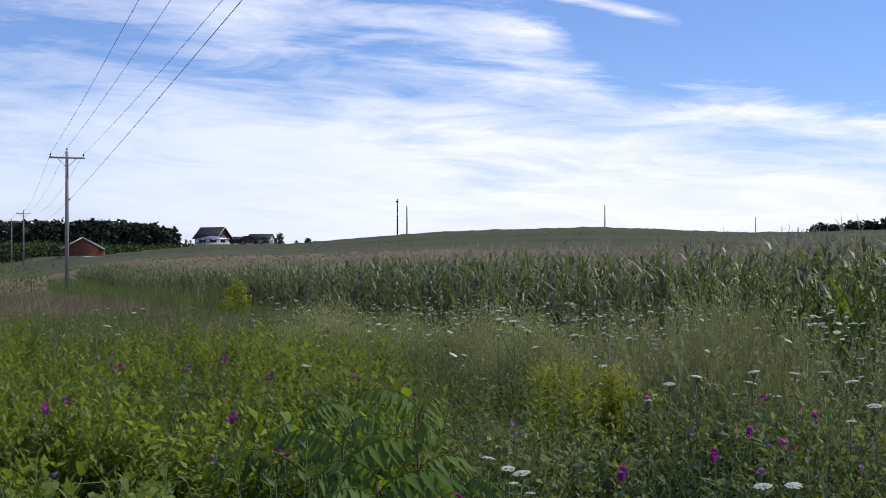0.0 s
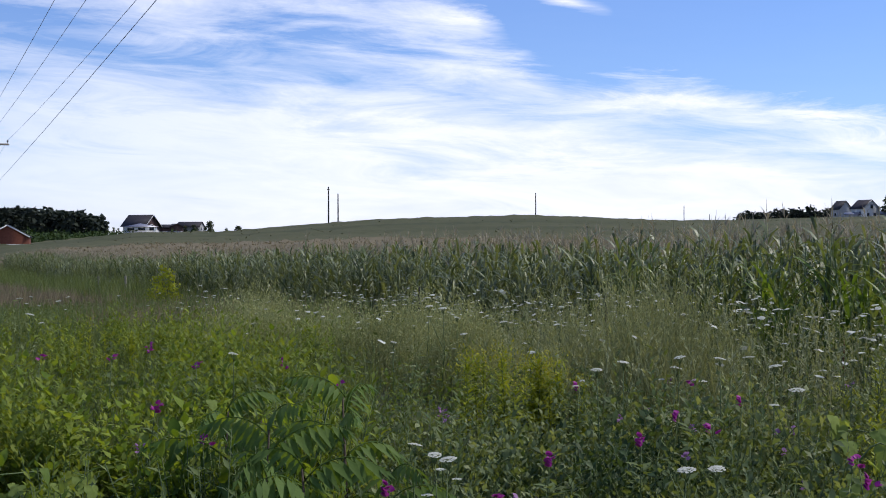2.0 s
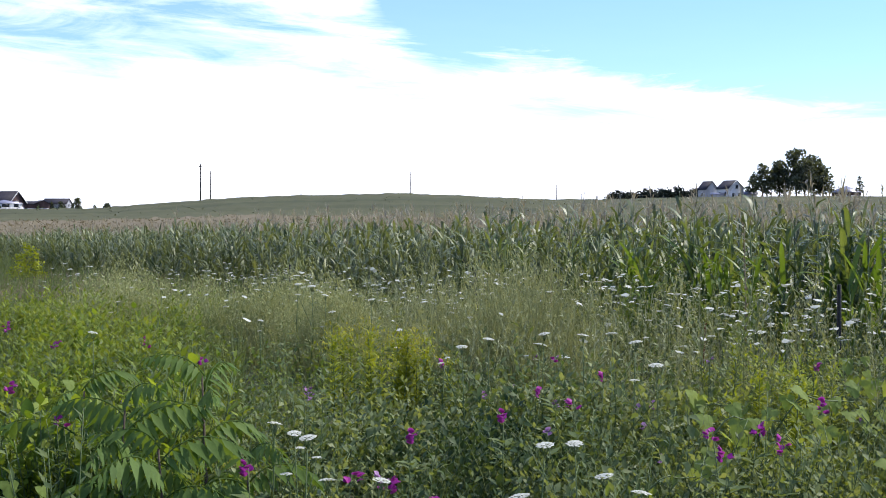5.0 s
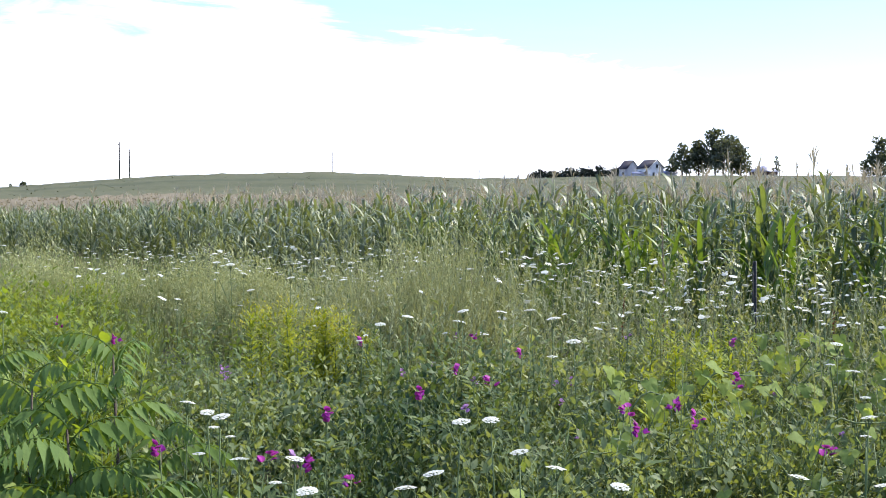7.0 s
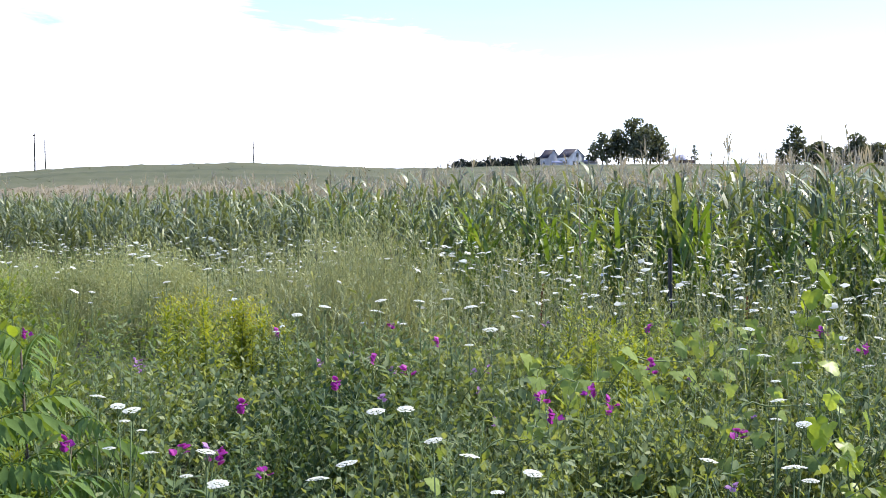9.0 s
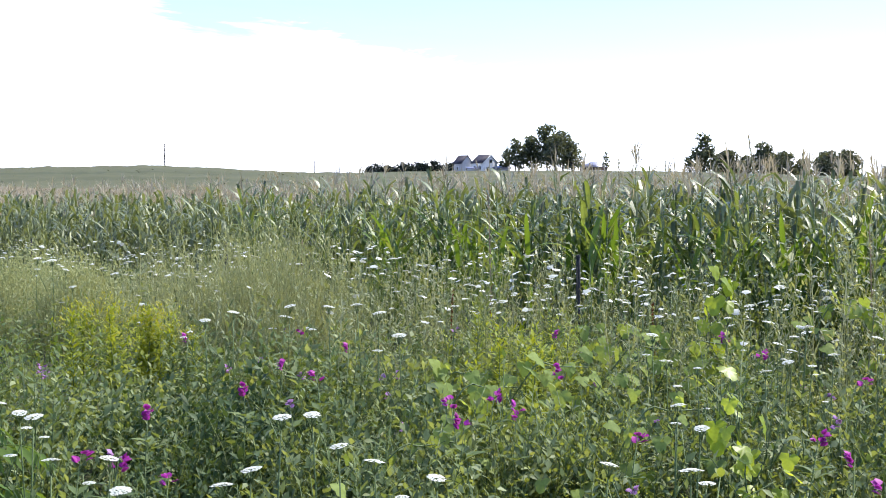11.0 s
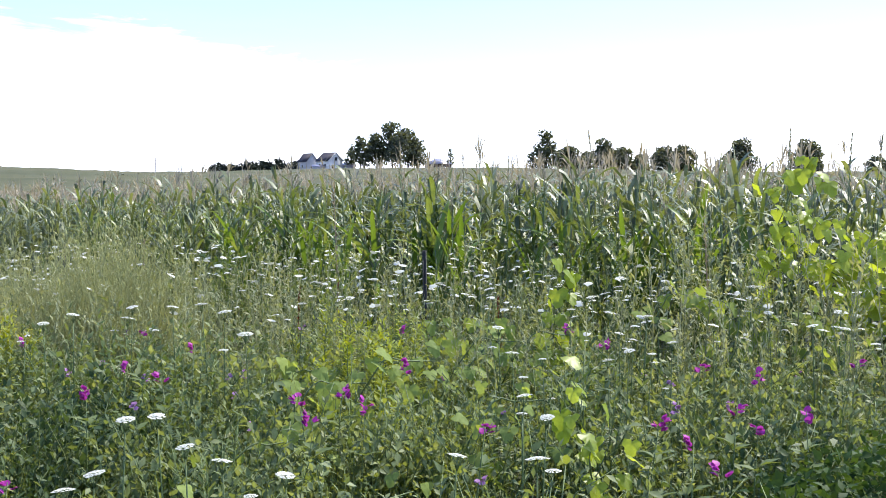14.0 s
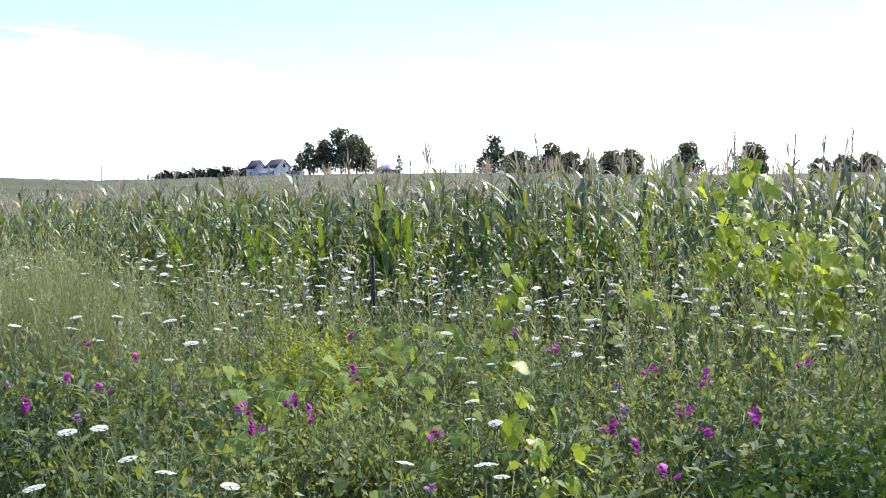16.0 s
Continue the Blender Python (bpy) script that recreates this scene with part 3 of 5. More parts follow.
# the crop farther off: its closed roof of leaves and the tufts that stand out of it
def make_far_corn():
    rad = np.geomspace(22, 900, 120)
    ang = np.radians(np.arange(-26, 56, 0.35))
    R, A = np.meshgrid(rad, ang, indexing="ij")
    X, Y = R * np.sin(A), R * np.cos(A)
    inside = into(X, Y) > 16.5
    inside |= (into(X, Y) > -45) & (along(X, Y) > 84)
    inside |= (into(X, Y) > 6.0) & (along(X, Y) > 66)
    inside |= into(X, Y) > 14.5
    inside &= ~((np.degrees(A) < -6) & (R > 330))
    bump = np.random.default_rng(5).normal(0, 1, X.shape)
    grown = step((into(X, Y) + 3) / 12)
    Z = land(X, Y) + 0.02 + grown * (1.50 + 0.07 * bump * np.clip(R / 80, 0.5, 1.2))
    idx = -np.ones(X.shape, int)
    idx[inside] = np.arange(inside.sum())
    V = np.stack([X, Y, Z], -1)[inside]
    a, b, c, d = idx[:-1, :-1], idx[1:, :-1], idx[1:, 1:], idx[:-1, 1:]
    ok = (a >= 0) & (b >= 0) & (c >= 0) & (d >= 0)
    F = np.stack([a, b, c, d], -1)[ok]
    reach = np.hypot(V[F[:, 0], 0], V[F[:, 0], 1]) + 12 * np.sin(V[F[:, 0], 0] * 0.05)
    for nm, sel, mt, lab, cat in (("far_corn_canopy", reach < 140, MAT_CANOPY, "closed tan-topped canopy of the far corn", "corn"), ("hill_crop", reach >= 140, MAT_HILL, "olive green crop covering the low hill", "crop")):
        used, back = np.unique(F[sel], return_inverse=True)
        stuff(nm, (V[used], back.reshape(-1, 4)), mt, lab, cat)
    # tufts
    n = 23000
    az = rng.uniform(-26, 54, n)
    r = 26 * (330 / 26) ** (rng.random(n) ** 1.15)
    x, y = r * np.sin(np.radians(az)), r * np.cos(np.radians(az))
    keep = (into(x, y) > 16.5) | ((into(x, y) > 6.5) & (along(x, y) > 66)) | ((into(x, y) > -44) & (along(x, y) > 86))
    keep &= ~((az < -6) & (r > 320))
    x, y, r = x[keep], y[keep], r[keep]
    tuft = joined([placed(flat_strip(0.75, 0.09, 1.2, bend, 3), yaw) for yaw, bend in ((0.3, 1.2), (2.4, 0.8), (4.4, 1.6))])
    pos = np.column_stack([x, y, land(x, y) - 0.25 + 1.37 * step((into(x, y) + 3) / 12) + 0.12 * rng.random(len(x))])
    R3 = turns(rng.uniform(0, 6.28, len(x)), rng.normal(0, 0.1, len(x)), rng.normal(0, 0.1, len(x)))
    sc = 0.9 + 0.006 * np.minimum(r, 250)
    sz = np.column_stack([sc * 1.3, sc * 1.1, np.where(r + 12 * np.sin(x * 0.05) < 140, 0.80, 0.42)])
    near = r + 12 * np.sin(x * 0.05) < 140
    stuff("far_corn_leaves", spread(*tuft, pos[near], R3[near], sz[near]), MAT_CANOPY, "leaf tops of the far corn rows", "corn")
    stuff("hill_crop_leaves", spread(*tuft, pos[~near], R3[~near], sz[~near]), MAT_HILL, "green leaf tops of the crop on the hill", "crop")
    pick = near & (into(x, y) > 6)
    t2 = tassel(random.Random(9), 5, 0.010, True)
    pos2 = pos[pick] + (0.2, 0.1, 0.38)
    stuff("far_corn_tassels", spread(*t2, pos2, R3[pick], np.column_stack([sc[pick] * 1.6, sc[pick] * 1.6, np.full(pick.sum(), 0.8)])), MAT_TASSEL_FAR, "dry tan tassels of the far corn rows", "corn tassels")


# ---------------------------------------------------------------- utility poles and wires
ROAD_YAW = math.degrees(math.atan2(0.33, 0.94))


def utility_pole(x, y, h, label, neutral=3.33, arm=2.4):
    z = float(land(x, y))
    ob = thing("utility_pole", pose(x, y, z, 0, 0, ROAD_YAW), label, "utility pole", "poles along the road")
    r0 = 0.16
    part("pole", tube([(0, 0, -0.3), (0.01, 0, h * 0.5), (0, 0, h)], [r0, r0 * 0.85, r0 * 0.62], 10), MAT_POLE, ob, smooth=True)
    za = h - 0.45
    part("crossarm", box(-arm / 2, arm / 2, -0.17, -0.06, za - 0.06, za + 0.06), MAT_POLE, ob)
    for s in (-1, 1):
        part("brace", tube([(s * 0.62, -0.12, za - 0.06), (s * 0.06, -0.14, za - 0.62)], [0.018, 0.018], 4), MAT_STEEL, ob)
        part("insulator", tube([(s * (arm / 2 - 0.1), -0.11, za + 0.06), (s * (arm / 2 - 0.1), -0.11, za + 0.16), (s * (arm / 2 - 0.1), -0.11, za + 0.18), (s * (arm / 2 - 0.1), -0.11, za + 0.30)], [0.02, 0.02, 0.065, 0.045], 8), MAT_CERAMIC, ob, "grey porcelain insulator")
    part("insulator", tube([(0, 0, h), (0, 0, h + 0.10), (0, 0, h + 0.12), (0, 0, h + 0.26)], [0.025, 0.025, 0.07, 0.05], 8), MAT_CERAMIC, ob, "grey porcelain insulator")
    part("neutral_bracket", box(-0.10, 0.24, -0.05, 0.05, h - neutral - 0.07, h - neutral + 0.07), MAT_STEEL, ob)
    m = ob.matrix_world
    ends = [m @ Vector(p) for p in ((-arm / 2 + 0.1, -0.11, za + 0.28), (0, 0, h + 0.24), (arm / 2 - 0.1, -0.11, za + 0.28), (0.2, 0, h - neutral))]
    return ends


def wire(a, b, sag, thick):
    pts = []
    for i in range(25):
        u = i / 24
        p = a.lerp(b, u)
        pts.append((p.x, p.y, p.z - 4 * sag * u * (1 - u)))
    me = fast_mesh("power_line_wire", *tube(pts, [thick] * 25, 5), MAT_WIRE, True)
    tagged(new("power_line_wire", me), "thin grey power line wire strung between poles", "wire", "wires along the road")


def make_poles():
    rows = []
    for az, d, h, lab in ((-16.3, 93.0, 10.0, "grey weathered wooden utility pole with one crossarm"),
                          (-18.06, 240.0, 10.0, "distant grey wooden utility pole with crossarm"),
                          (-18.54, 293.0, 10.0, "far grey wooden utility pole with crossarm by trees")):
        x, y = polar(az, d)
        rows.append((x, y, h, lab))
    bx, by = rows[0][0] + 0.33 * 110, rows[0][1] - 0.94 * 110
    rows.insert(0, (bx, by, 10.0, "grey weathered wooden utility pole beside the road", 1.28))
    ends = [utility_pole(*r) for r in rows]
    for p, q, sag in zip(ends[:-1], ends[1:], (0.55, 1.6, 0.4)):
        for k in range(4):
            wire(p[k], q[k], sag if k < 3 else 0.4 * sag, 0.009 if k < 3 else 0.010)


def hill_pole(az, d, top_el, label, r=0.20, mat=None, cap=False):
    x, y = polar(az, d)
    z = float(land(x, y))
    h = 1.65 + top_el * d - z
    ob = thing("utility_pole", pose(x, y, z), label, "utility pole", "poles behind the hill")
    part("pole", tube([(0, 0, -0.3), (0.02, 0, h * 0.5), (0, 0, h)], [r, r * 0.9, r * 0.7], 8), mat or MAT_DARKPOLE, ob, smooth=True)
    part("insulator", tube([(0, 0, h), (0, 0, h + 0.1), (0, 0, h + 0.35)], [0.05, 0.16, 0.1], 8), MAT_CERAMIC, ob)
    if cap:
        part("crossarm", box(-0.35, 0.25, -0.08, 0.08, h - 0.5, h - 0.2), MAT_DARKPOLE, ob)


# ---------------------------------------------------------------- buildings
def gable_house(name, az, d, yaw, wide, deep, eave, ridge, base_el, wall, roof, label, windows=(), trim=None, over=0.35, chimney=False, hip=False):
    """A gabled building: its gable of width wide faces -y before it is turned by yaw."""
    x, y = polar(az, d)
    z = float(land(x, y))
    lift = max(0.0, 1.65 + base_el * d - z)
    ob = thing(name, pose(x, y, z, 0, 0, yaw), label, "house")
    w, l = wide / 2, deep / 2
    if lift > 0.3:
        part("foundation", box(-w + 0.05, w - 0.05, -l + 0.05, l - 0.05, -0.5, lift), MAT_CREAM, ob, "grey foundation wall")
    e, r = lift + eave, lift + ridge
    top = e if hip else r
    V = np.array([(-w, -l, lift), (w, -l, lift), (w, -l, e), (0, -l, top), (-w, -l, e), (-w, l, lift), (w, l, lift), (w, l, e), (0, l, top), (-w, l, e)])
    F = np.array([(0, 1, 2), (0, 2, 4), (4, 2, 3), (6, 5, 9), (6, 9, 7), (7, 9, 8), (1, 6, 7), (1, 7, 2), (5, 0, 4), (5, 4, 9)])
    part("wall", (V, F), wall, ob)
    slope = (ridge - eave) / w
    t = 0.16
    if hip:
        k = max(0.2, l - w)
        V = np.array([(-w - over, -l - over, e - 0.1), (w + over, -l - over, e - 0.1), (w + over, l + over, e - 0.1), (-w - over, l + over, e - 0.1),
                      (-w - over, -l - over, e + 0.06), (w + over, -l - over, e + 0.06), (w + over, l + over, e + 0.06), (-w - over, l + over, e + 0.06), (0, -k, r + 0.1), (0, k, r + 0.1)])
        F = np.array([(0, 2, 1), (0, 3, 2), (0, 1, 5), (0, 5, 4), (1, 2, 6), (1, 6, 5), (2, 3, 7), (2, 7, 6), (3, 0, 4), (3, 4, 7), (4, 5, 8), (5, 6, 9), (5, 9, 8), (6, 7, 9), (7, 4, 8), (7, 8, 9)])
        part("roof", (V, F), roof, ob)
    for s in () if hip else (-1, 1):
        pts = [(0, r + 0.02), (s * (w + over), e - over * slope + 0.02), (s * (w + over), e - over * slope + 0.02 + t), (0, r + 0.02 + t)]
        V = np.array([(px, yy, pz) for yy in (-l - over, l + over) for px, pz in pts])
        F = np.array([(0, 1, 2), (0, 2, 3), (4, 6, 5), (4, 7, 6), (0, 4, 1), (1, 4, 5), (1, 5, 2), (2, 5, 6), (2, 6, 3), (3, 6, 7), (3, 7, 0), (0, 7, 4)])
        part("roof", (V, F), roof, ob)
        if trim:
            pts = [(0, r - 0.02), (s * (w + over), e - over * slope - 0.02), (s * (w + over), e - over * slope + 0.19), (0, r + 0.19)]
            V = np.array([(px, yy, pz) for yy in (-l - over - 0.06, -l - over - 0.004) for px, pz in pts])
            part("bargeboard", (V, F), trim, ob, "white painted bargeboard")
    for face, u, zc, ww, hh in windows:
        if face == "gable":
            fr, gl = box(u - ww / 2 - 0.1, u + ww / 2 + 0.1, -l - 0.06, -l + 0.02, lift + zc - hh / 2 - 0.1, lift + zc + hh / 2 + 0.1), box(u - ww / 2, u + ww / 2, -l - 0.075, -l - 0.01, lift + zc - hh / 2, lift + zc + hh / 2)
        elif face == "left":
            fr, gl = box(-w - 0.06, -w + 0.02, u - ww / 2 - 0.1, u + ww / 2 + 0.1, lift + zc - hh / 2 - 0.1, lift + zc + hh / 2 + 0.1), box(-w - 0.075, -w - 0.01, u - ww / 2, u + ww / 2, lift + zc - hh / 2, lift + zc + hh / 2)
        else:
            fr, gl = box(w - 0.02, w + 0.06, u - ww / 2 - 0.1, u + ww / 2 + 0.1, lift + zc - hh / 2 - 0.1, lift + zc + hh / 2 + 0.1), box(w + 0.01, w + 0.075, u - ww / 2, u + ww / 2, lift + zc - hh / 2, lift + zc + hh / 2)
        wn = part("window", fr, trim or MAT_WHITE, ob)
        part("pane", gl, MAT_GLASS, wn)
    if chimney:
        part("chimney", box(-0.35, 0.35, -0.1, 0.6, r - 0.6, r + 0.9), MAT_BRICK, ob, "brick chimney")
    return ob


def make_buildings():
    facing = lambda az: -az
    gable_house("brick_house", -15.58, 250, facing(-15.6) - 3, 7.2, 12, 1.3, 3.3, -0.0010, MAT_BRICK, MAT_ROOF, "low red brick house with gable end and white trim", trim=MAT_WHITE, over=0.3)
    gable_house("farmhouse", -10.15, 440, facing(-10) + 52, 7.5, 9.0, 1.6, 4.9, 0.0095, MAT_DARKWALL, MAT_ROOF, "dark farmhouse with broad roof and white trim", trim=MAT_WHITE, over=0.7, windows=(("gable", 0, 1.2, 1.6, 1.0), ("left", -2, 0.55, 1.8, 0.5), ("left", 2, 0.55, 1.8, 0.5)))
    gable_house("garage", -10.18, 432, facing(-10.2) + 4, 10.4, 5.0, 1.15, 2.2, 0.0092, MAT_WHITE, MAT_TIN, "long low white garage with pale roof", windows=(("gable", -3.2, 0.5, 2.2, 0.9), ("gable", 0.2, 0.5, 2.2, 0.9), ("gable", 3.4, 0.5, 1.4, 0.9)), hip=True)
    gable_house("shed", -9.1, 450, facing(-9) + 80, 4.5, 5.0, 1.3, 2.2, 0.0085, MAT_DARKWALL, MAT_ROOF, "small dark shed on the rise")
    gable_house("shed", -8.72, 450, facing(-9) + 15, 4.5, 5.0, 1.5, 2.5, 0.0085, MAT_DARKWALL, MAT_ROOF, "small brown shed with pitched roof")
    gable_house("barn", -8.05, 455, facing(-8) + 70, 5.5, 8.0, 1.6, 3.2, 0.0085, MAT_CREAM, MAT_ROOF, "low grey barn with dark roof", windows=(("gable", 0, 1.0, 1.0, 0.8),))
    gable_house("white_farmhouse", 21.2, 430, facing(21) + 36, 5.8, 6.6, 3.5, 6.0, 0.0170, MAT_WHITE, MAT_ROOF, "white two-storey farmhouse with dark gabled roof", trim=MAT_WHITE,
                windows=(("gable", -1.2, 1.3, 0.9, 1.2), ("gable", 1.2, 1.3, 0.9, 1.2), ("gable", 0.1, 4.0, 0.9, 1.2), ("left", -1.5, 1.8, 0.9, 1.2), ("left", 1.6, 1.8, 0.9, 1.2)))
    gable_house("white_farmhouse", 20.25, 440, facing(20) + 36, 4.6, 4.6, 3.4, 5.9, 0.0170, MAT_CREAM, MAT_ROOF, "grey-white farmhouse wing with dark gabled roof", windows=(("gable", 0, 1.5, 0.9, 1.1), ("left", 0, 1.6, 0.9, 1.1)))
    gable_house("farm_annex", 21.95, 432, facing(22) + 80, 3.6, 5.4, 1.6, 2.4, 0.0170, MAT_CREAM, MAT_TIN, "low grey annex beside the farmhouse")
    gable_house("farm_annex", 20.7, 428, facing(22) + 85, 3.0, 4.0, 1.5, 2.0, 0.0170, MAT_CREAM, MAT_TIN, "low grey porch wing of the farmhouse")
    gable_house("machine_shed", 26.02, 440, facing(26) + 40, 6.2, 7.0, 1.1, 3.0, 0.0195, MAT_DARKWALL, MAT_TIN, "low dark machine shed with pale hipped roof", over=0.6, hip=True)


# ---------------------------------------------------------------- trees
def leaf_cloud(rnd, blobs, per, size, flat=0.75):
    """Leaf sprays on and in a number of uneven lumps, thicker at the outside."""
    P, N = [], []
    for cx, cy, cz, r in blobs:
        n = max(12, int(per * r * r))
        d = rnd.normal(0, 1, (n, 3))
        d /= np.linalg.norm(d, axis=1, keepdims=True)
        rad = r * (0.55 + 0.5 * rnd.random(n) ** 0.7)
        P.append(np.array([cx, cy, cz]) + d * rad[:, None] * (1, 1, flat))
        N.append(d)
    P = np.concatenate(P)
    n = len(P)
    R = turns(rnd.uniform(0, 6.28, n), rnd.normal(0, 0.7, n), rnd.normal(0, 0.7, n))
    return spread(*OVAL, P, R, np.column_stack([size * rnd.uniform(1.0, 2.0, n), size * rnd.uniform(0.6, 1.2, n), np.full(n, size)]))


def tree(name, az, d, wide, tall, label, seed, trunk=0.25, per=34, mat=None, size=None, clear=0.2, group="", sink=0.0, aspect=1.0):
    rnd = np.random.default_rng(seed)
    x, y = polar(az, d)
    ob = thing(name, pose(x, y, float(land(x, y)) - sink), label, "tree", group)
    w = wide / 2
    ch = tall * (1 - clear)
    blobs = []
    k = 15
    for i in range(k):
        u = (i + 0.5) / k
        a = i * 2.4 + rnd.uniform(-0.7, 0.7)
        spanr = w * rnd.uniform(0.5, 1.35) * (0.75 * math.sin(math.pi * min(1, 0.25 + 0.72 * u)) ** 0.7) * aspect
        rr = w * rnd.uniform(0.34, 0.64) * (1 - 0.3 * u)
        blobs.append((spanr * math.cos(a) * 0.75, spanr * math.sin(a) * 0.75, tall * clear + ch * (0.16 + 0.74 * u + rnd.uniform(-0.05, 0.05)), min(rr, ch * 0.30)))
    bits = [tube([(0, 0, -0.3), (0.05 * w, 0, tall * clear), (0, 0.05 * w, tall * 0.75)], [trunk, trunk * 0.75, trunk * 0.2], 7)]
    part("trunk", bits[0], MAT_BARK, ob, smooth=True)
    for bx, by, bz, br in blobs[::2]:
        part("limb", tube([(0, 0, max(tall * clear * 0.8, bz * 0.55)), (bx * 0.5, by * 0.5, bz * 0.8), (bx, by, bz)], [trunk * 0.4, trunk * 0.25, trunk * 0.08], 5), MAT_BARK, ob)
    part("crown", leaf_cloud(rnd, blobs, per, size or wide * 0.045), mat or MAT_TREE, ob)
    return ob


def make_trees():
    # the grove by the farm
    g = "grove by the farm"
    def up(az, d, el):
        x, y = polar(az, d)
        return 1.65 + el * d - float(land(x, y))
    for i, (az, d, wide, el) in enumerate(((22.55, 425, 8.5, 0.045), (23.25, 430, 9, 0.0485), (23.95, 428, 10, 0.0560), (24.65, 424, 9.5, 0.0525), (25.05, 420, 7, 0.044), (22.15, 432, 5, 0.036), (24.3, 418, 8.0, 0.048))):
        tree("tree", az, d, wide, up(az, d, el), "large dark leafy shade tree beside the farm", 20 + i, trunk=0.38, per=30, clear=0.14, group=g, size=0.85)
    g = "trees along the far lane"
    for i, (az, d, wide, el) in enumerate(((30.80, 400, 8.4, 0.0472), (31.8, 410, 9.0, 0.0352), (32.5, 415, 5.0, 0.0315), (33.4, 400, 9.5, 0.0388), (34.1, 402, 8, 0.034), (34.95, 410, 6.0, 0.0290), (35.95, 400, 9.0, 0.0350), (36.75, 402, 8, 0.0352), (39.15, 400, 9.6, 0.0390), (42.05, 400, 9.4, 0.0375), (44.8, 420, 7, 0.0250), (45.8, 420, 8, 0.0265), (46.8, 425, 8, 0.027), (48.2, 425, 9, 0.028))):
        tree("tree", az, d, wide * 1.18, up(az, d, el), "dark leafy tree standing beyond the corn", 40 + i, trunk=0.26, per=46, clear=0.03, group=g, size=0.80)
    tree("young_tree", 26.57, 430, 2.3, up(26.57, 430, 0.0340), "thin young tree by the machine shed", 61, trunk=0.10, per=110, size=0.45, clear=0.30)
    tree("conifer", -7.23, 450, 4.0, up(-7.23, 450, 0.0180), "dark conifer beside the low barn", 62, trunk=0.15, per=140, size=0.45, clear=0.05)
    for i, (az, wide, el) in enumerate(((-6.0, 3.6, 0.0132), (-6.5, 1.6, 0.0118), (-11.3, 1.5, 0.0125), (-11.1, 1.2, 0.0118), (-11.55, 1.4, 0.0128), (-9.7, 2.5, 0.0135), (-7.9, 3.0, 0.0145), (-8.3, 2.5, 0.0142))):
        tree("tree", az, 445 + i, wide, max(0.8, up(az, 445 + i, el)), "small dark tree on the rise by the barns", 70 + i, trunk=0.1, per=160, size=0.4, clear=0.08, group="small trees by the barns")
    # the long low hedge of trees before the farm
    rnd = np.random.default_rng(90)
    blobs = []
    for az in np.arange(15.9, 20.2, 0.14):
        d = 470 + rnd.uniform(-10, 10)
        x, y = polar(az, d)
        el = np.interp(az, (15.7, 16.4, 17.9, 20.2), (0.0188, 0.0208, 0.0234, 0.0244)) + rnd.normal(0, 0.0013) + 0.0012 * math.sin(az * 9.0)
        z = 1.65 + el * d
        base = float(land(x, y))
        for zz in np.linspace(base + 0.6, z - 0.9, 6):
            blobs.append((x, y, zz, 1.7))
    stuff("hedgerow", leaf_cloud(rnd, blobs, 20, 1.0), MAT_FOREST, "long dark row of trees on the horizon", "hedgerow")
    # the wood behind the brick house
    blobs = []
    for az in np.arange(-24, -11.7, 0.12):
        for layer in range(3):
            d = 560 + layer * 25 + rnd.uniform(-10, 10)
            x, y = polar(az + rnd.uniform(-0.05, 0.05), d)
            el = np.interp(az, (-26, -19, -15, -12.6, -12.0, -11.8), (0.0230, 0.0227, 0.0247, 0.0222, 0.0200, 0.017)) + rnd.normal(0, 0.0009)
            top = 1.65 + el * d
            base = float(land(x, y))
            for zz in np.linspace(base + 1.0, top - 1.4, 6):
                blobs.append((x + rnd.normal(0, 1), y, zz, rnd.uniform(1.4, 2.4)))
    stuff("wood", leaf_cloud(rnd, blobs, 3, 2.1), MAT_FOREST, "dark dense pine wood on the skyline", "wood")
    blobs = []
    for az in np.arange(-22, -7.0, 0.10):
        for layer in range(2):
            d = (330 if az < -13 else 400) + layer * 30 + rnd.uniform(-20, 20)
            x, y = polar(az + rnd.uniform(-0.1, 0.1), d)
            base = float(land(x, y))
            el = np.interp(az, (-22, -17.5, -15, -12, -9.5, -7), (0.012, 0.010, 0.0085, 0.0085, 0.0085, 0.0075)) + rnd.normal(0, 0.0012)
            h = 1.65 + el * d - base
            if h > 0.4 and rnd.random() < 0.9:
                blobs.append((x, y, base + h * 0.5, h * 0.55))
    stuff("scrub", leaf_cloud(rnd, blobs, 10, 0.75), MAT_SCRUB, "green scrub and bushes before the wood", "bushes")


# ---------------------------------------------------------------- meadow
def lumps(x, y, scale, seed):
    """Smooth random lumps, about -1 to 1."""
    g = np.random.default_rng(seed)
    out = np.zeros_like(np.asarray(x, float))
    for _ in range(7):
        a, f, p = g.uniform(0, 6.28), g.uniform(0.6, 1.8) / scale, g.uniform(0, 6.28)
        out += np.sin((x * math.cos(a) + y * math.sin(a)) * f * 6.28 + p)
    return out / 2.6


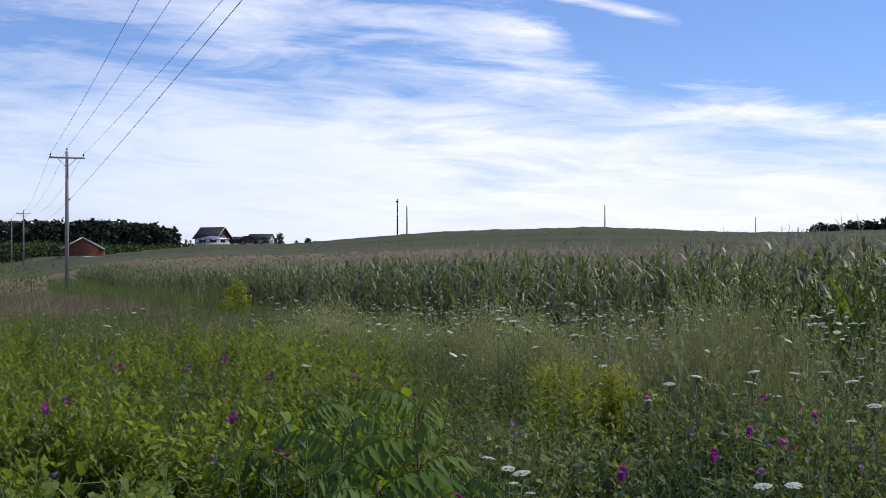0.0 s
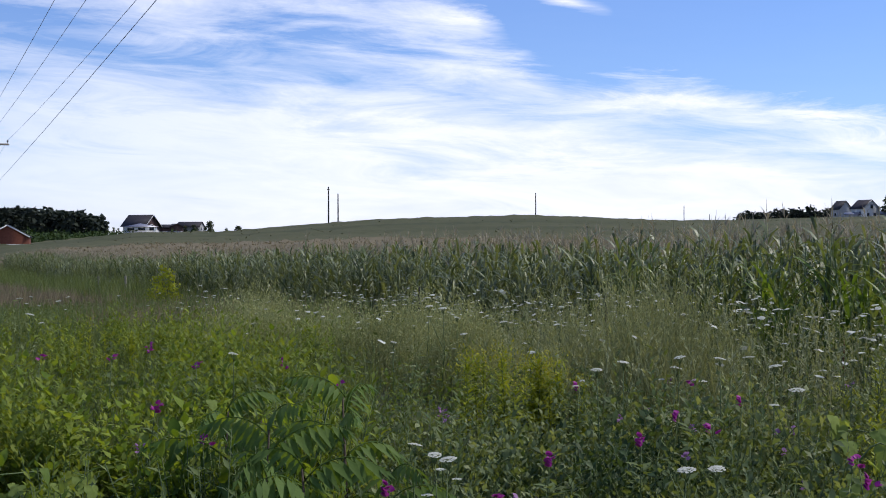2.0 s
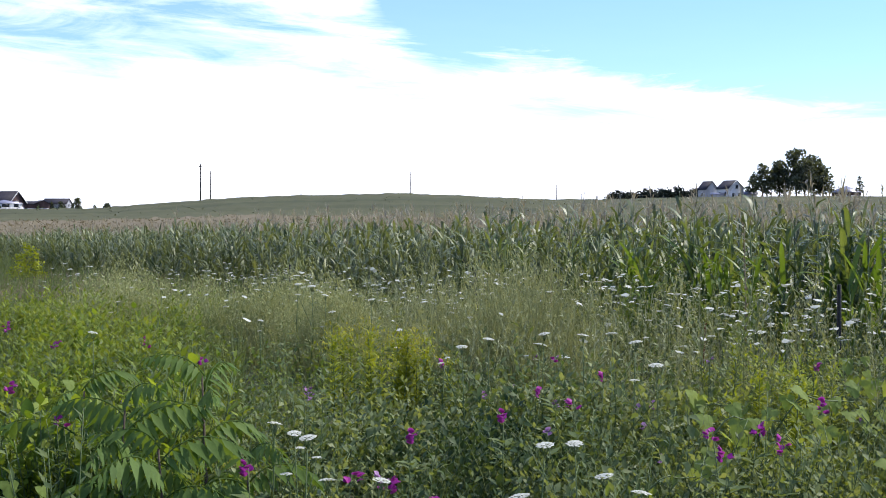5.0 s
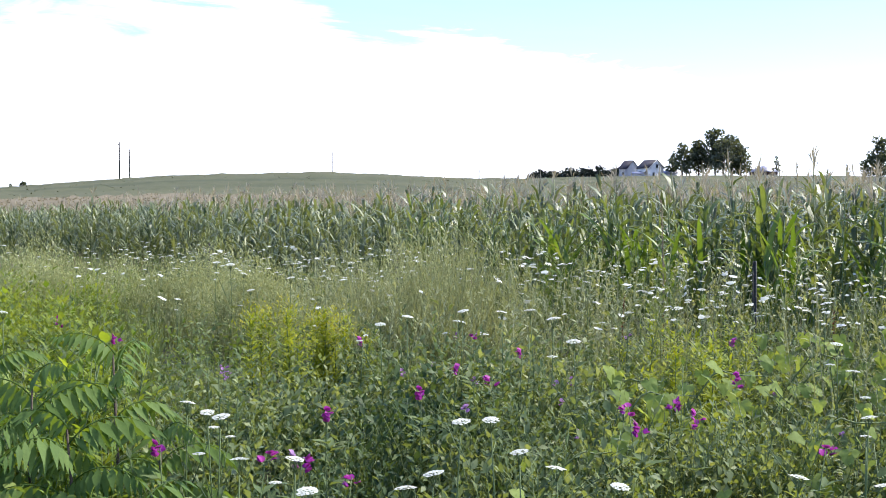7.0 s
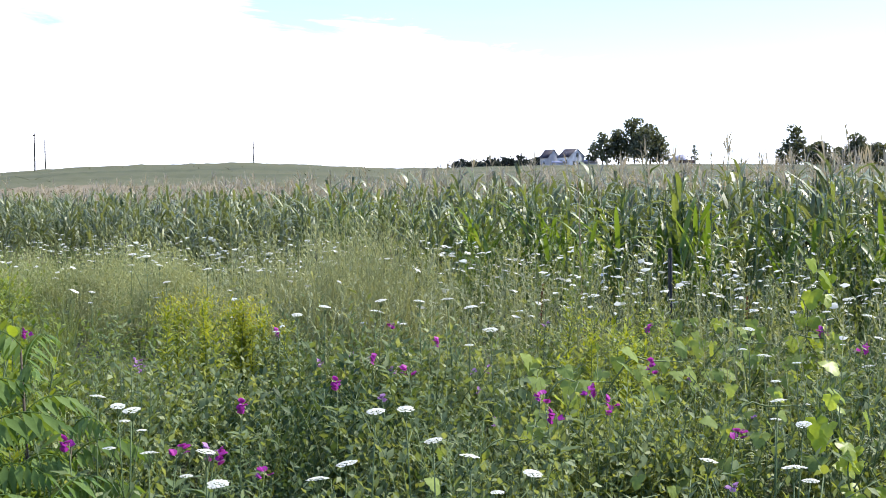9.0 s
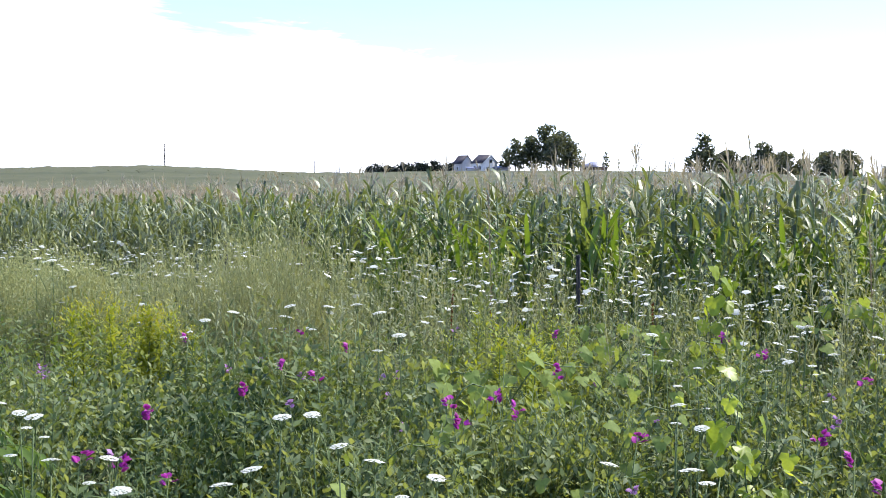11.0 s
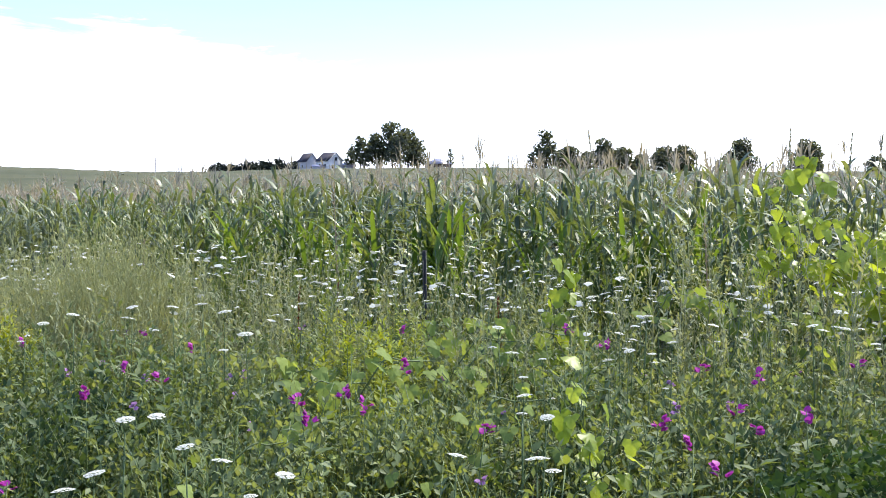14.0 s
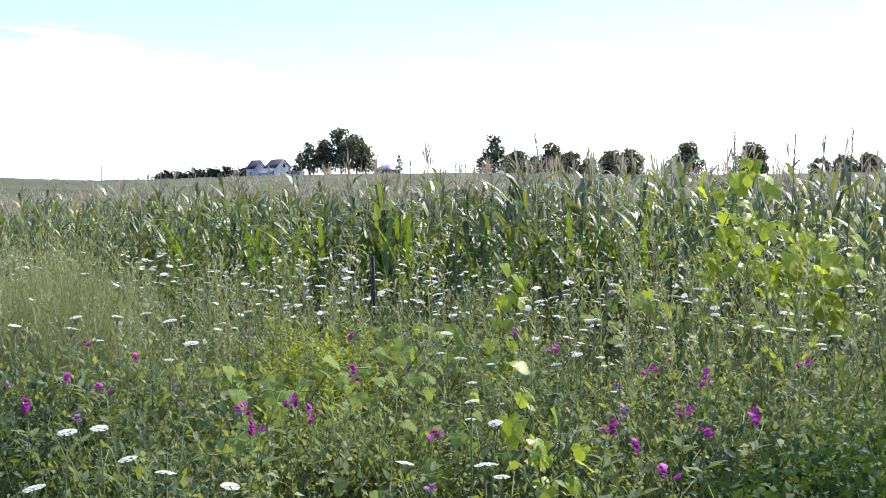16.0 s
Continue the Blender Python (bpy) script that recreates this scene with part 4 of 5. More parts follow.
def canopy(x, y):
    """How high the low growth stands."""
    r = np.hypot(x, y)
    h = 0.45 + 0.15 * lumps(x, y, 1.9, 11) + 0.19 * lumps(x, y, 0.75, 12)
    for az, d, wide in ((9.0, 5.6, 0.45), (13.0, 5.0, 0.4), (16.5, 4.4, 0.35), (44.5, 4.9, 1.0), (5.5, 6.2, 0.4), (-9.5, 5.6, 0.35), (26.0, 4.6, 0.35)):
        cx, cy = polar(az, d)
        h = h - 0.36 * np.exp(-((x - cx) ** 2 + (y - cy) ** 2) / wide ** 2)
    h = h + 0.13 * lumps(x, y, 0.45, 13) * (0.75 + 0.35 * step(-np.degrees(np.arctan2(x, y)) / 6 + 0.5))
    return np.clip(h + 0.10 * step((r - 6) / 5), 0.10, 0.95)


def wedge(n, r0, r1, az0=-25, az1=53, power=1.0):
    """Random places of the strip between the road and the corn, by distance."""
    az = np.radians(rng.uniform(az0, az1, n))
    u = rng.random(n)
    r = np.sqrt(r0 ** 2 + u ** power * (r1 ** 2 - r0 ** 2))
    x, y = r * np.sin(az), r * np.cos(az)
    ok = into(x, y) < 0.1
    return x[ok], y[ok]


def leaves(x, y, top, low, form, size, up=0.55, wide=1.0):
    """Leaves hung in the growth: most near its top, turned at random, some steep."""
    n = len(x)
    z = land(x, y) + top * (low + (1 - low) * rng.random(n) ** 0.6)
    R = turns(rng.uniform(0, 6.28, n), rng.normal(0.25, up, n), rng.normal(0, up, n))
    s = size * rng.uniform(0.6, 1.3, n)
    return spread(*form, np.column_stack([x, y, z]), R, np.column_stack([s * wide, s, s]))


def blades(x, y, height, width=1.0, lean=0.22):
    n = len(x)
    R = turns(rng.uniform(0, 6.28, n), rng.normal(0, lean, n), rng.normal(0, lean, n))
    h = height * rng.uniform(0.6, 1.15, n)
    return spread(*BLADE, np.column_stack([x, y, land(x, y) - 0.02]), R, np.column_stack([np.full(n, 0.45) * width, h * 0.8, h]))


# stems that carry their leaves, one plant at a time
def leaf_on(form, at, yaw, up, tilt, size):
    return placed(form, yaw, up, tilt, at, np.asarray(size, float))


def stem_line(rnd, base, yaw, tilt, length, n=5, droop=0.0, wave=0.03):
    """Points of one stem that starts at base and leans away by tilt, more so towards its tip with droop."""
    pts = [np.array(base, float)]
    for i in range(1, n):
        t = tilt + droop * (i / (n - 1)) ** 2
        step_to = np.array((-math.sin(yaw) * math.sin(t), math.cos(yaw) * math.sin(t), math.cos(t))) * length / (n - 1)
        pts.append(pts[-1] + step_to + np.array((rnd.gauss(0, wave), rnd.gauss(0, wave), 0)) * length * 0.5)
    return np.array(pts)


def point_at(path, u):
    k = u * (len(path) - 1)
    i = min(int(k), len(path) - 2)
    return path[i] + (path[i + 1] - path[i]) * (k - i)


def pea_bush_form(rnd, h):
    """A sprawling vetch-like mound: leaning stems with steep pairs of oblong leaflets."""
    leaf, stem = [], []
    for i in range(9):
        yaw = i * 0.70 + rnd.uniform(-0.3, 0.3)
        path = stem_line(rnd, (rnd.gauss(0, 0.03), rnd.gauss(0, 0.03), 0), yaw, rnd.uniform(0.05, 0.45), h * rnd.uniform(0.85, 1.25), 6, rnd.uniform(0.1, 0.9), 0.10)
        stem.append(tube(path, np.linspace(0.0035, 0.0015, 6), 3))
        for j in range(12):
            p = point_at(path, 0.25 + 0.75 * (j + rnd.random() * 0.6) / 12.5)
            y0 = yaw + rnd.uniform(-1.2, 1.2)
            for s in (-1, 1):
                ln = rnd.uniform(0.030, 0.054)
                leaf.append(leaf_on(OVAL, p, y0 + s * rnd.uniform(0.6, 1.4), rnd.choice((rnd.uniform(0.5, 1.35), rnd.uniform(-1.3, 0.2))), rnd.uniform(-0.7, 0.7), (ln * 0.95, ln, ln)))
    return joined(leaf), joined(stem)


def spire_form(rnd, h, n=7, wide=0.10, leaf_len=0.075):
    """Upright leafy stems in a tuft, their narrow leaves rising all round."""
    leaf, stem = [], []
    for i in range(n):
        hh = h * rnd.uniform(0.65, 1.1)
        path = stem_line(rnd, (rnd.gauss(0, 0.004), rnd.gauss(0, 0.004), 0), i * 2.4, wide * rnd.uniform(0.8, 3.2), hh, 4, -0.1, 0.03)
        stem.append(tube(path, np.linspace(0.0035, 0.0015, 4), 3))
        for j in range(22):
            u = 0.2 + 0.8 * j / 21
            ln = leaf_len * rnd.uniform(0.7, 1.25) * (1.15 - 0.6 * u)
            leaf.append(leaf_on(LANCE, point_at(path, u), j * 2.4 + rnd.uniform(-0.3, 0.3), rnd.uniform(0.35, 1.15), rnd.uniform(-0.3, 0.3), (ln * 1.15, ln, ln)))
    return joined(leaf), joined(stem)


def broad_form(rnd, h, n=6, leaf_len=0.10):
    """Stems with opposite broad leaves, held out flat below and steep on top."""
    leaf, stem = [], []
    for i in range(n):
        path = stem_line(rnd, (rnd.gauss(0, 0.004), rnd.gauss(0, 0.004), 0), i * 1.3, abs(rnd.gauss(0.28, 0.15)), h * rnd.uniform(0.75, 1.15), 4, 0.1, 0.04)
        stem.append(tube(path, np.linspace(0.005, 0.002, 4), 4))
        for j in range(8):
            u = 0.25 + 0.75 * j / 7
            for s in (0, math.pi):
                ln = leaf_len * rnd.uniform(0.65, 1.2) * (1.1 - 0.4 * u)
                leaf.append(leaf_on(BROAD, point_at(path, u), j * 1.57 + s + rnd.uniform(-0.4, 0.4), rnd.uniform(-0.5, 0.5) + 0.9 * u, rnd.uniform(-0.4, 0.4), (ln * 0.85, ln, ln)))
    return joined(leaf), joined(stem)


def branched_form(rnd, h):
    """A tall thin weed: rising side branches set with small narrow leaves and buds."""
    bits = []
    path = stem_line(rnd, (0, 0, 0), rnd.uniform(0, 6.28), abs(rnd.gauss(0, 0.08)), h, 4, 0.1, 0.03)
    bits.append(tube(path, np.linspace(0.0042, 0.0018, 4), 3))
    n = 13
    for j in range(n):
        u = 0.25 + 0.72 * j / n
        p, yaw = point_at(path, u), j * 2.4 + rnd.uniform(-0.4, 0.4)
        ln = h * rnd.uniform(0.20, 0.32) * (1.15 - 0.75 * u)
        tw = stem_line(rnd, p, yaw, rnd.uniform(0.4, 0.8), ln, 3, -0.25, 0.05)
        bits.append((np.array([tw[0], tw[2], tw[0] + (0.003, 0.003, 0)]), np.array([(0, 1, 2)])))
        for k in range(6):
            q = rnd.uniform(0.025, 0.055)
            bits.append(leaf_on(SLIP, point_at(tw, 0.12 + 0.88 * k / 6), yaw + rnd.uniform(-1.5, 1.5), rnd.uniform(0.2, 1.3), rnd.uniform(-0.5, 0.5), (q, q, q)))
    return joined(bits)


def plume_form(rnd, h):
    """A tall grass stalk with a few blades and a thin upright plume of seeds."""
    bits = []
    path = stem_line(rnd, (0, 0, 0), rnd.uniform(0, 6.28), abs(rnd.gauss(0, 0.07)), h, 4, rnd.uniform(0.0, 0.2), 0.02)
    bits.append(tube(path, np.linspace(0.0026, 0.0012, 4), 3))
    for j in range(3):
        bits.append(leaf_on(BLADE, point_at(path, 0.1 + 0.15 * j), rnd.uniform(0, 6.28), -0.1, 0, (0.35, h * 0.5, h * 0.38)))
    for j in range(30):
        u = 0.45 + 0.55 * j / 29
        q = rnd.uniform(0.018, 0.04)
        p = point_at(path, u) + np.array((rnd.gauss(0, 0.028), rnd.gauss(0, 0.028), 0)) * (1.5 - u)
        bits.append(leaf_on(SLIP, p, rnd.uniform(0, 6.28), rnd.uniform(0.7, 1.5), 0, (q * 0.9, q, q)))
    return joined(bits)


NEAR_D = 6.9


def sow(rnd, name, label, group, forms, mat, spots):
    """Plants of one kind at spots of (x, y, size): those close to the road are things, the rest is joined."""
    masters = []
    for leaf, stem in forms:
        ob = thing(name, pose(0, 0, -60), label, "weed", group)
        part("foliage", leaf, mat, ob)
        part("stem", stem, MAT_STEM, ob)["kind"] = "stuff"
        masters.append(ob)
    near = [q for q in spots if math.hypot(q[0], q[1]) < NEAR_D][:95]
    taken = set(near)
    for x, y, size in near:
        k = rnd.randrange(len(masters))
        masters[k].scale = (size,) * 3
        copy_thing(masters[k], pose(x, y, float(land(x, y)) - 0.02, rnd.gauss(0, 4), rnd.gauss(0, 4), rnd.uniform(0, 360)))
    for ob in masters:
        for o in list(ob.children_recursive) + [ob]:
            bpy.data.objects.remove(o)
    rest = [q for q in spots if q not in taken]
    if rest:
        stuff(name + "_patch", sown(rnd, [thinned(a) for a, c in forms], rest), mat, label + ", growing in a patch", "weeds")


def thinned(vf):
    """The same leaves with fewer corners, for plants farther off."""
    V, F = vf
    k, idx = (10, (0, 2, 6, 4)) if len(F) == len(V) else (5, (0, 1, 3, 4))
    n = len(V) // k
    W = V.reshape(n, k, 3)[:, idx, :].reshape(-1, 3)
    T = np.array([(0, 1, 2), (1, 3, 2)])[None] + (np.arange(n) * 4)[:, None, None]
    return W, T.reshape(-1, 3)


def sown(rnd, forms, spots):
    out = []
    pick = [rnd.randrange(len(forms)) for _ in spots]
    for k, form in enumerate(forms):
        q = np.array([sp for sp, j in zip(spots, pick) if j == k])
        if not len(q):
            continue
        n = len(q)
        yaw = np.array([rnd.uniform(0, 6.28) for _ in range(n)])
        lx, ly = (np.array([rnd.gauss(0, 0.07) for _ in range(n)]) for _ in (0, 1))
        out.append(spread(*form, np.column_stack([q[:, 0], q[:, 1], land(q[:, 0], q[:, 1]) - 0.02]), turns(yaw, lx, ly), q[:, 2]))
    return joined(out)


def scatter(rnd, n, az0, az1, d0, d1, keep, size=(0.8, 1.2)):
    """Spots of (x, y, size) in a stretch of the strip, where keep(x, y, az, d) allows a chance."""
    out = []
    for _ in range(n):
        az, d = rnd.uniform(az0, az1), math.sqrt(rnd.uniform(d0 * d0, d1 * d1))
        x, y = polar(az, d)
        if into(x, y) < -0.15 and rnd.random() < keep(x, y, az, d):
            out.append((x, y, rnd.uniform(*size) * (0.75 + 0.64 * float(canopy(x, y)))))
    return out


def patch(x, y, scale, seed, over=0.0):
    return 1.0 if float(lumps(x, y, scale, seed)) > over else 0.0


def make_meadow():
    rnd = random.Random(41)
    # an undergrowth of small leaves, thin in the hollows
    x, y = wedge(52000, 3.0, 11.5)
    keep = rng.random(len(x)) < 0.15 + 0.9 * step((canopy(x, y) - 0.22) / 0.4)
    x, y = x[keep], y[keep]
    west = np.degrees(np.arctan2(x, y)) + 5 * lumps(x, y, 2.0, 35) < 2
    for sel, mt, lab in ((west, MAT_HERB_WARM, "dense low yellow-green herbs with small leaves"), (~west, MAT_HERB, "dense low green herbs with small oval leaves")):
        stuff("herbs", leaves(x[sel], y[sel], canopy(x[sel], y[sel]) * 0.72, 0.1, OVAL, 0.050), mt, lab, "weeds")
    x, y = wedge(36000, 9, 34, az1=53)
    stuff("meadow_herbs", leaves(x, y, canopy(x, y) * (1 - 0.25 * step((7 - np.degrees(np.arctan2(x, y))) / 8)), 0.15, LANCE, 0.09, wide=1.2), MAT_GRASS, "green weeds before the corn", "weeds")
    x, y = wedge(15000, 3.4, 10)
    keep = lumps(x, y, 1.4, 36) > -0.2
    x, y = x[keep], y[keep]
    stuff("fine_grass", blades(x, y, canopy(x, y) * 1.05, 0.45, 0.28), MAT_GRASS, "thin green grass blades among the herbs", "grass")

    # stretches kept for growth whose leaf colour is darkened to paint shade
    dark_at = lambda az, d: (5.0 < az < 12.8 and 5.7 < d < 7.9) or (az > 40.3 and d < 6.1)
    # sprawling grey-green mounds over most of the near strip
    open_at = lambda x, y: float(step((canopy(x, y) - 0.16) / 0.25))
    sow(rnd, "pea_bush", "sprawling grey-green vetch mound with small oblong leaves", "vetch mounds",
        [pea_bush_form(rnd, rnd.uniform(0.46, 0.62)) for _ in range(6)], MAT_PEA,
        scatter(rnd, 520, -3, 47, 3.7, 8.6, lambda x, y, az, d: open_at(x, y) * (0.18 if dark_at(az, d) else 1.0) * (0.75 if not (20 < az < 28.5 and d > 5.2) else 0.25) * (0.35 if az < 2 else 1.0), (0.75, 1.2)))
    # more vetch mounds, their leaves coloured dark as if standing in shade
    sow(rnd, "dark_bush", "sprawling vetch mound with leaves coloured dark for shade", "dark bushes",
        [pea_bush_form(rnd, rnd.uniform(0.44, 0.58)) for _ in range(4)], MAT_PEA_SHADE,
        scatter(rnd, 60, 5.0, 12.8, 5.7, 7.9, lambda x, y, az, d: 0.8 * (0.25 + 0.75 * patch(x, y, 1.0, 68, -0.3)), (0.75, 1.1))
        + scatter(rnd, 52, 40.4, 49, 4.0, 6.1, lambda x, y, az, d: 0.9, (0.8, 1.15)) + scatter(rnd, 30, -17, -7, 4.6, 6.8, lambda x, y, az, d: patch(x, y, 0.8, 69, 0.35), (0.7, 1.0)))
    sow(rnd, "leafy_weed", "upright green leafy weed with narrow leaves", "upright leafy weeds",
        [spire_form(rnd, rnd.uniform(0.50, 0.72)) for _ in range(6)], MAT_HERB,
        scatter(rnd, 420, -8, 47, 4.0, 9.5, lambda x, y, az, d: open_at(x, y) * (0.1 if dark_at(az, d) else 1.0) * (0.15 + 0.85 * patch(x, y, 1.3, 61, 0.0)), (0.75, 1.25)))
    # yellow-green mat of leafy shoots
    sow(rnd, "yellow_weed", "yellow-green bushy weed with thin leaves", "yellow-green weeds",
        [spire_form(rnd, rnd.uniform(0.54, 0.68), 9, 0.13, 0.06) for _ in range(5)] + [broad_form(rnd, rnd.uniform(0.48, 0.62), 7, 0.055) for _ in range(2)], MAT_YELLOW,
        scatter(rnd, 84, 19.8, 28.6, 5.3, 8.1, lambda x, y, az, d: open_at(x, y) * (0.3 + 0.7 * patch(x, y, 1.2, 62, -0.3)), (0.72, 1.05))
        + scatter(rnd, 16, 29, 36, 4.0, 5.5, lambda x, y, az, d: 0.8, (0.6, 0.95)) + scatter(rnd, 10, 4.2, 7.0, 4.0, 4.7, lambda x, y, az, d: 0.9, (0.45, 0.7)))
    # bright broad leaves towards the road
    sow(rnd, "broad_leaf_weed", "bright green weed with broad oval leaves", "broad-leaved weeds",
        [broad_form(rnd, rnd.uniform(0.42, 0.72), leaf_len=q) for q in (0.06, 0.065, 0.075, 0.08, 0.09, 0.105)] + [spire_form(rnd, 0.6, 8, 0.12, 0.09) for _ in range(2)], MAT_LIME,
        scatter(rnd, 380, -22, -2.5, 4.1, 9.5, lambda x, y, az, d: open_at(x, y) * (0.06 + 0.94 * patch(x, y, 0.8, 63, 0.05)), (0.55, 1.25)))
    sow(rnd, "verge_weed", "yellow-green leafy weed of the road verge", "verge weeds",
        [spire_form(rnd, rnd.uniform(0.48, 0.66), 8, 0.12, 0.085) for _ in range(5)], MAT_VERGE,
        scatter(rnd, 900, -24, -1, 5.0, 19, lambda x, y, az, d: open_at(x, y) * (0.10 + 0.9 * patch(x, y, 1.5, 64, 0.05)) * (1.0 if d < 13 or az > -12 else 0.45), (0.85, 1.4)))

    # tall thin branched weeds, thickest along the fence
    kinds = [branched_form(rnd, rnd.uniform(0.95, 1.2)) for _ in range(8)]
    spots, green = [], []
    for _ in range(6600):
        az, d = rnd.uniform(-12, 50), math.sqrt(rnd.uniform(49, 900))
        x, y = polar(az, d)
        gap = -float(into(x, y))
        if gap < 0.2 or rnd.random() > 0.10 + 0.9 * float(step(1 - (gap - 2.5) / 4.0)):
            continue
        if d > 16 and rnd.random() < 0.35:
            continue
        low = 1 - 0.34 * float(step((9 - az) / 8))
        size = rnd.uniform(0.68, 1.05) * low * (1 + 0.22 * float(step((az - 29) / 8)) * float(step(1 - (gap - 2.2) / 2))) * (1 + 0.15 * float(lumps(x, y, 1.6, 27)))
        (spots if float(lumps(x, y, 3.0, 28)) > -0.45 and az > 4 else green).append((x, y, size))
    stuff("tall_weeds", sown(rnd, kinds, spots), MAT_GREY, "tall thin grey-green weeds in front of the corn", "weeds")
    stuff("tall_weeds", sown(rnd, kinds, green), MAT_GRASS, "tall thin green weeds in front of the corn", "weeds")
    # standing straw-coloured plumes
    kinds = [plume_form(rnd, rnd.uniform(1.0, 1.25)) for _ in range(8)]
    spots = []
    for az, saz, d, sd, n, q in ((10.9, 1.0, 11.2, 0.5, 150, 1.05), (12.9, 0.8, 10.6, 0.5, 170, 1.12), (9.0, 0.8, 11.8, 0.5, 90, 0.9), (7.2, 0.9, 12.6, 0.5, 80, 0.75), (15.2, 0.8, 10.2, 0.5, 70, 0.95), (4.6, 1.2, 14.0, 0.6, 90, 0.7)):
        for _ in range(n):
            px, py = polar(az + rnd.gauss(0, saz), d + rnd.gauss(0, sd))
            spots.append((px, py, q * rnd.uniform(0.7, 1.12)))
    stuff("plume_grass", sown(rnd, kinds, spots), MAT_STRAW, "tall straw-coloured grass with thin upright seed plumes", "grass")

    # leafy clumps whose dark colour paints the shade of the hollows
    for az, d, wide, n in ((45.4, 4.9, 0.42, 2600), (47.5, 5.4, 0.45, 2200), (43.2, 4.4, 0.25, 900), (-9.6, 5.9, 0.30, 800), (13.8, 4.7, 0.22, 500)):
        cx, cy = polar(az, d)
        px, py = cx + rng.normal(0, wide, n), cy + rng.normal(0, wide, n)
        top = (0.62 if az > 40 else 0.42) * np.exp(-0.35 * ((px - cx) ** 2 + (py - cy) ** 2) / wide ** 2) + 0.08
        stuff("dark_leaf_weeds", leaves(px, py, top, 0.15, OVAL, 0.05, up=0.8), MAT_SHADY, "dense clump of leafy weeds coloured dark for shade", "weeds")
    # grass of the verge, green and dry
    x, y = wedge(78000, 8, 95, az0=-26, az1=0, power=2.0)
    r = np.hypot(x, y)
    dry = (lumps(x, y, 14, 26) + 1.3 * step((r - 22) / 22) > 0.75) & (r > 24)
    stuff("verge_grass", blades(x[~dry], y[~dry], 0.52, 1.6), MAT_GRASS, "green grass of the road verge", "grass")
    stuff("dry_grass", blades(x[dry], y[dry], 0.60, 1.8), MAT_DRY, "brownish dry grass of the road verge", "grass")
    # rank growth at the foot of the far corn
    q = np.random.default_rng(66)
    s0, g0 = q.uniform(14, 95, 9000), -q.uniform(0.3, 3.2, 9000)
    x, y = LINE_AT[0] + LINE_TO[0] * s0 + LINE_SIDE[0] * g0, LINE_AT[1] + LINE_TO[1] * s0 + LINE_SIDE[1] * g0
    tall = 0.70 + 0.36 * step((s0 - 25) / 15) + 0.16 * lumps(x, y, 4.0, 67)
    stuff("edge_grass", blades(x, y, tall, 2.0, 0.25), MAT_GRASS, "rank green grass at the foot of the corn", "grass")
    x, y = wedge(12000, 95, 330, az0=-26, az1=-8)
    stuff("verge_grass", blades(x, y, 0.7, 6.0), MAT_GRASS, "green grass along the far road", "grass")


# ---------------------------------------------------------------- flowers
# degrees from the first view, and metres
LACE_A = [(2.8, 4.9), (2.0, 5.1), (3.7, 4.8), (4.7, 4.1), (6.8, 4.1), (7.7, 3.7), (14.2, 4.7), (15.0, 4.7), (16.2, 4.2), (18.1, 4.0), (13.0, 3.9), (11.8, 3.7), (20.9, 3.8), (30.9, 5.0), (28.6, 4.0), (32.2, 4.0), (10.0, 7.5), (11.1, 7.9), (13.5, 7.6), (18.4, 6.8), (29.6, 7.0), (31.4, 5.9), (30.2, 6.1), (32.0, 4.6)]
LACE_B = [(21.1, 9.7), (22.7, 8.5), (21.9, 10.0), (20.9, 8.2), (3.0, 13.0), (8.4, 13.2), (3.9, 11.5), (11.1, 11.7), (34.3, 5.9), (43.6, 7.1), (44.4, 7.2), (43.7, 8.0), (24.6, 9.6), (36.0, 7.6), (33.3, 8.6), (34.4, 7.7), (37.4, 6.5), (38.7, 7.2), (41.7, 8.5), (40.3, 8.7), (35.3, 6.2), (36.3, 6.1), (46.1, 7.0), (42.6, 7.3), (-5.8, 8.5)]
PEA_A = [(22.7, 5.8), (25.4, 6.6), (15.2, 6.3), (13.3, 6.7), (12.2, 6.0), (16.0, 7.3), (13.9, 8.0), (9.0, 7.8), (-1.2, 8.1), (8.2, 5.5), (6.8, 4.6), (5.4, 4.7), (9.3, 4.3), (1.3, 4.9), (29.5, 5.0), (21.8, 5.2), (24.1, 5.5), (25.3, 8.0), (32.5, 8.0)]
PEA_B = [(21.0, 5.6), (40.9, 6.4), (41.2, 5.1), (39.6, 5.5), (38.2, 4.8), (36.8, 5.2), (38.3, 6.6), (44.5, 6.9), (33.9, 7.4), (42.6, 5.4), (39.8, 4.4), (-14.2, 10.2), (-16.3, 8.2), (-17.3, 7.8), (-9.3, 7.2), (-7.0, 6.0), (-4.0, 9.3), (-7.8, 9.2), (-11.4, 10.0), (-9.7, 10.8)]


def plant_heads(masters, spots, lean=0.6):
    """Copies whose flower heads stand at the given heights: spots of (az, d, height), masters with their heights."""
    for az, d, h in spots:
        x, y = polar(az, d)
        ob, tall = masters[int(rng.integers(len(masters)))]
        ob.scale = (h / tall,) * 3
        copy_thing(ob, pose(x, y, float(land(x, y)), rng.normal(0, lean), rng.normal(0, lean), rng.uniform(0, 360)))
    for ob, tall in masters:
        for o in list(ob.children_recursive) + [ob]:
            bpy.data.objects.remove(o)


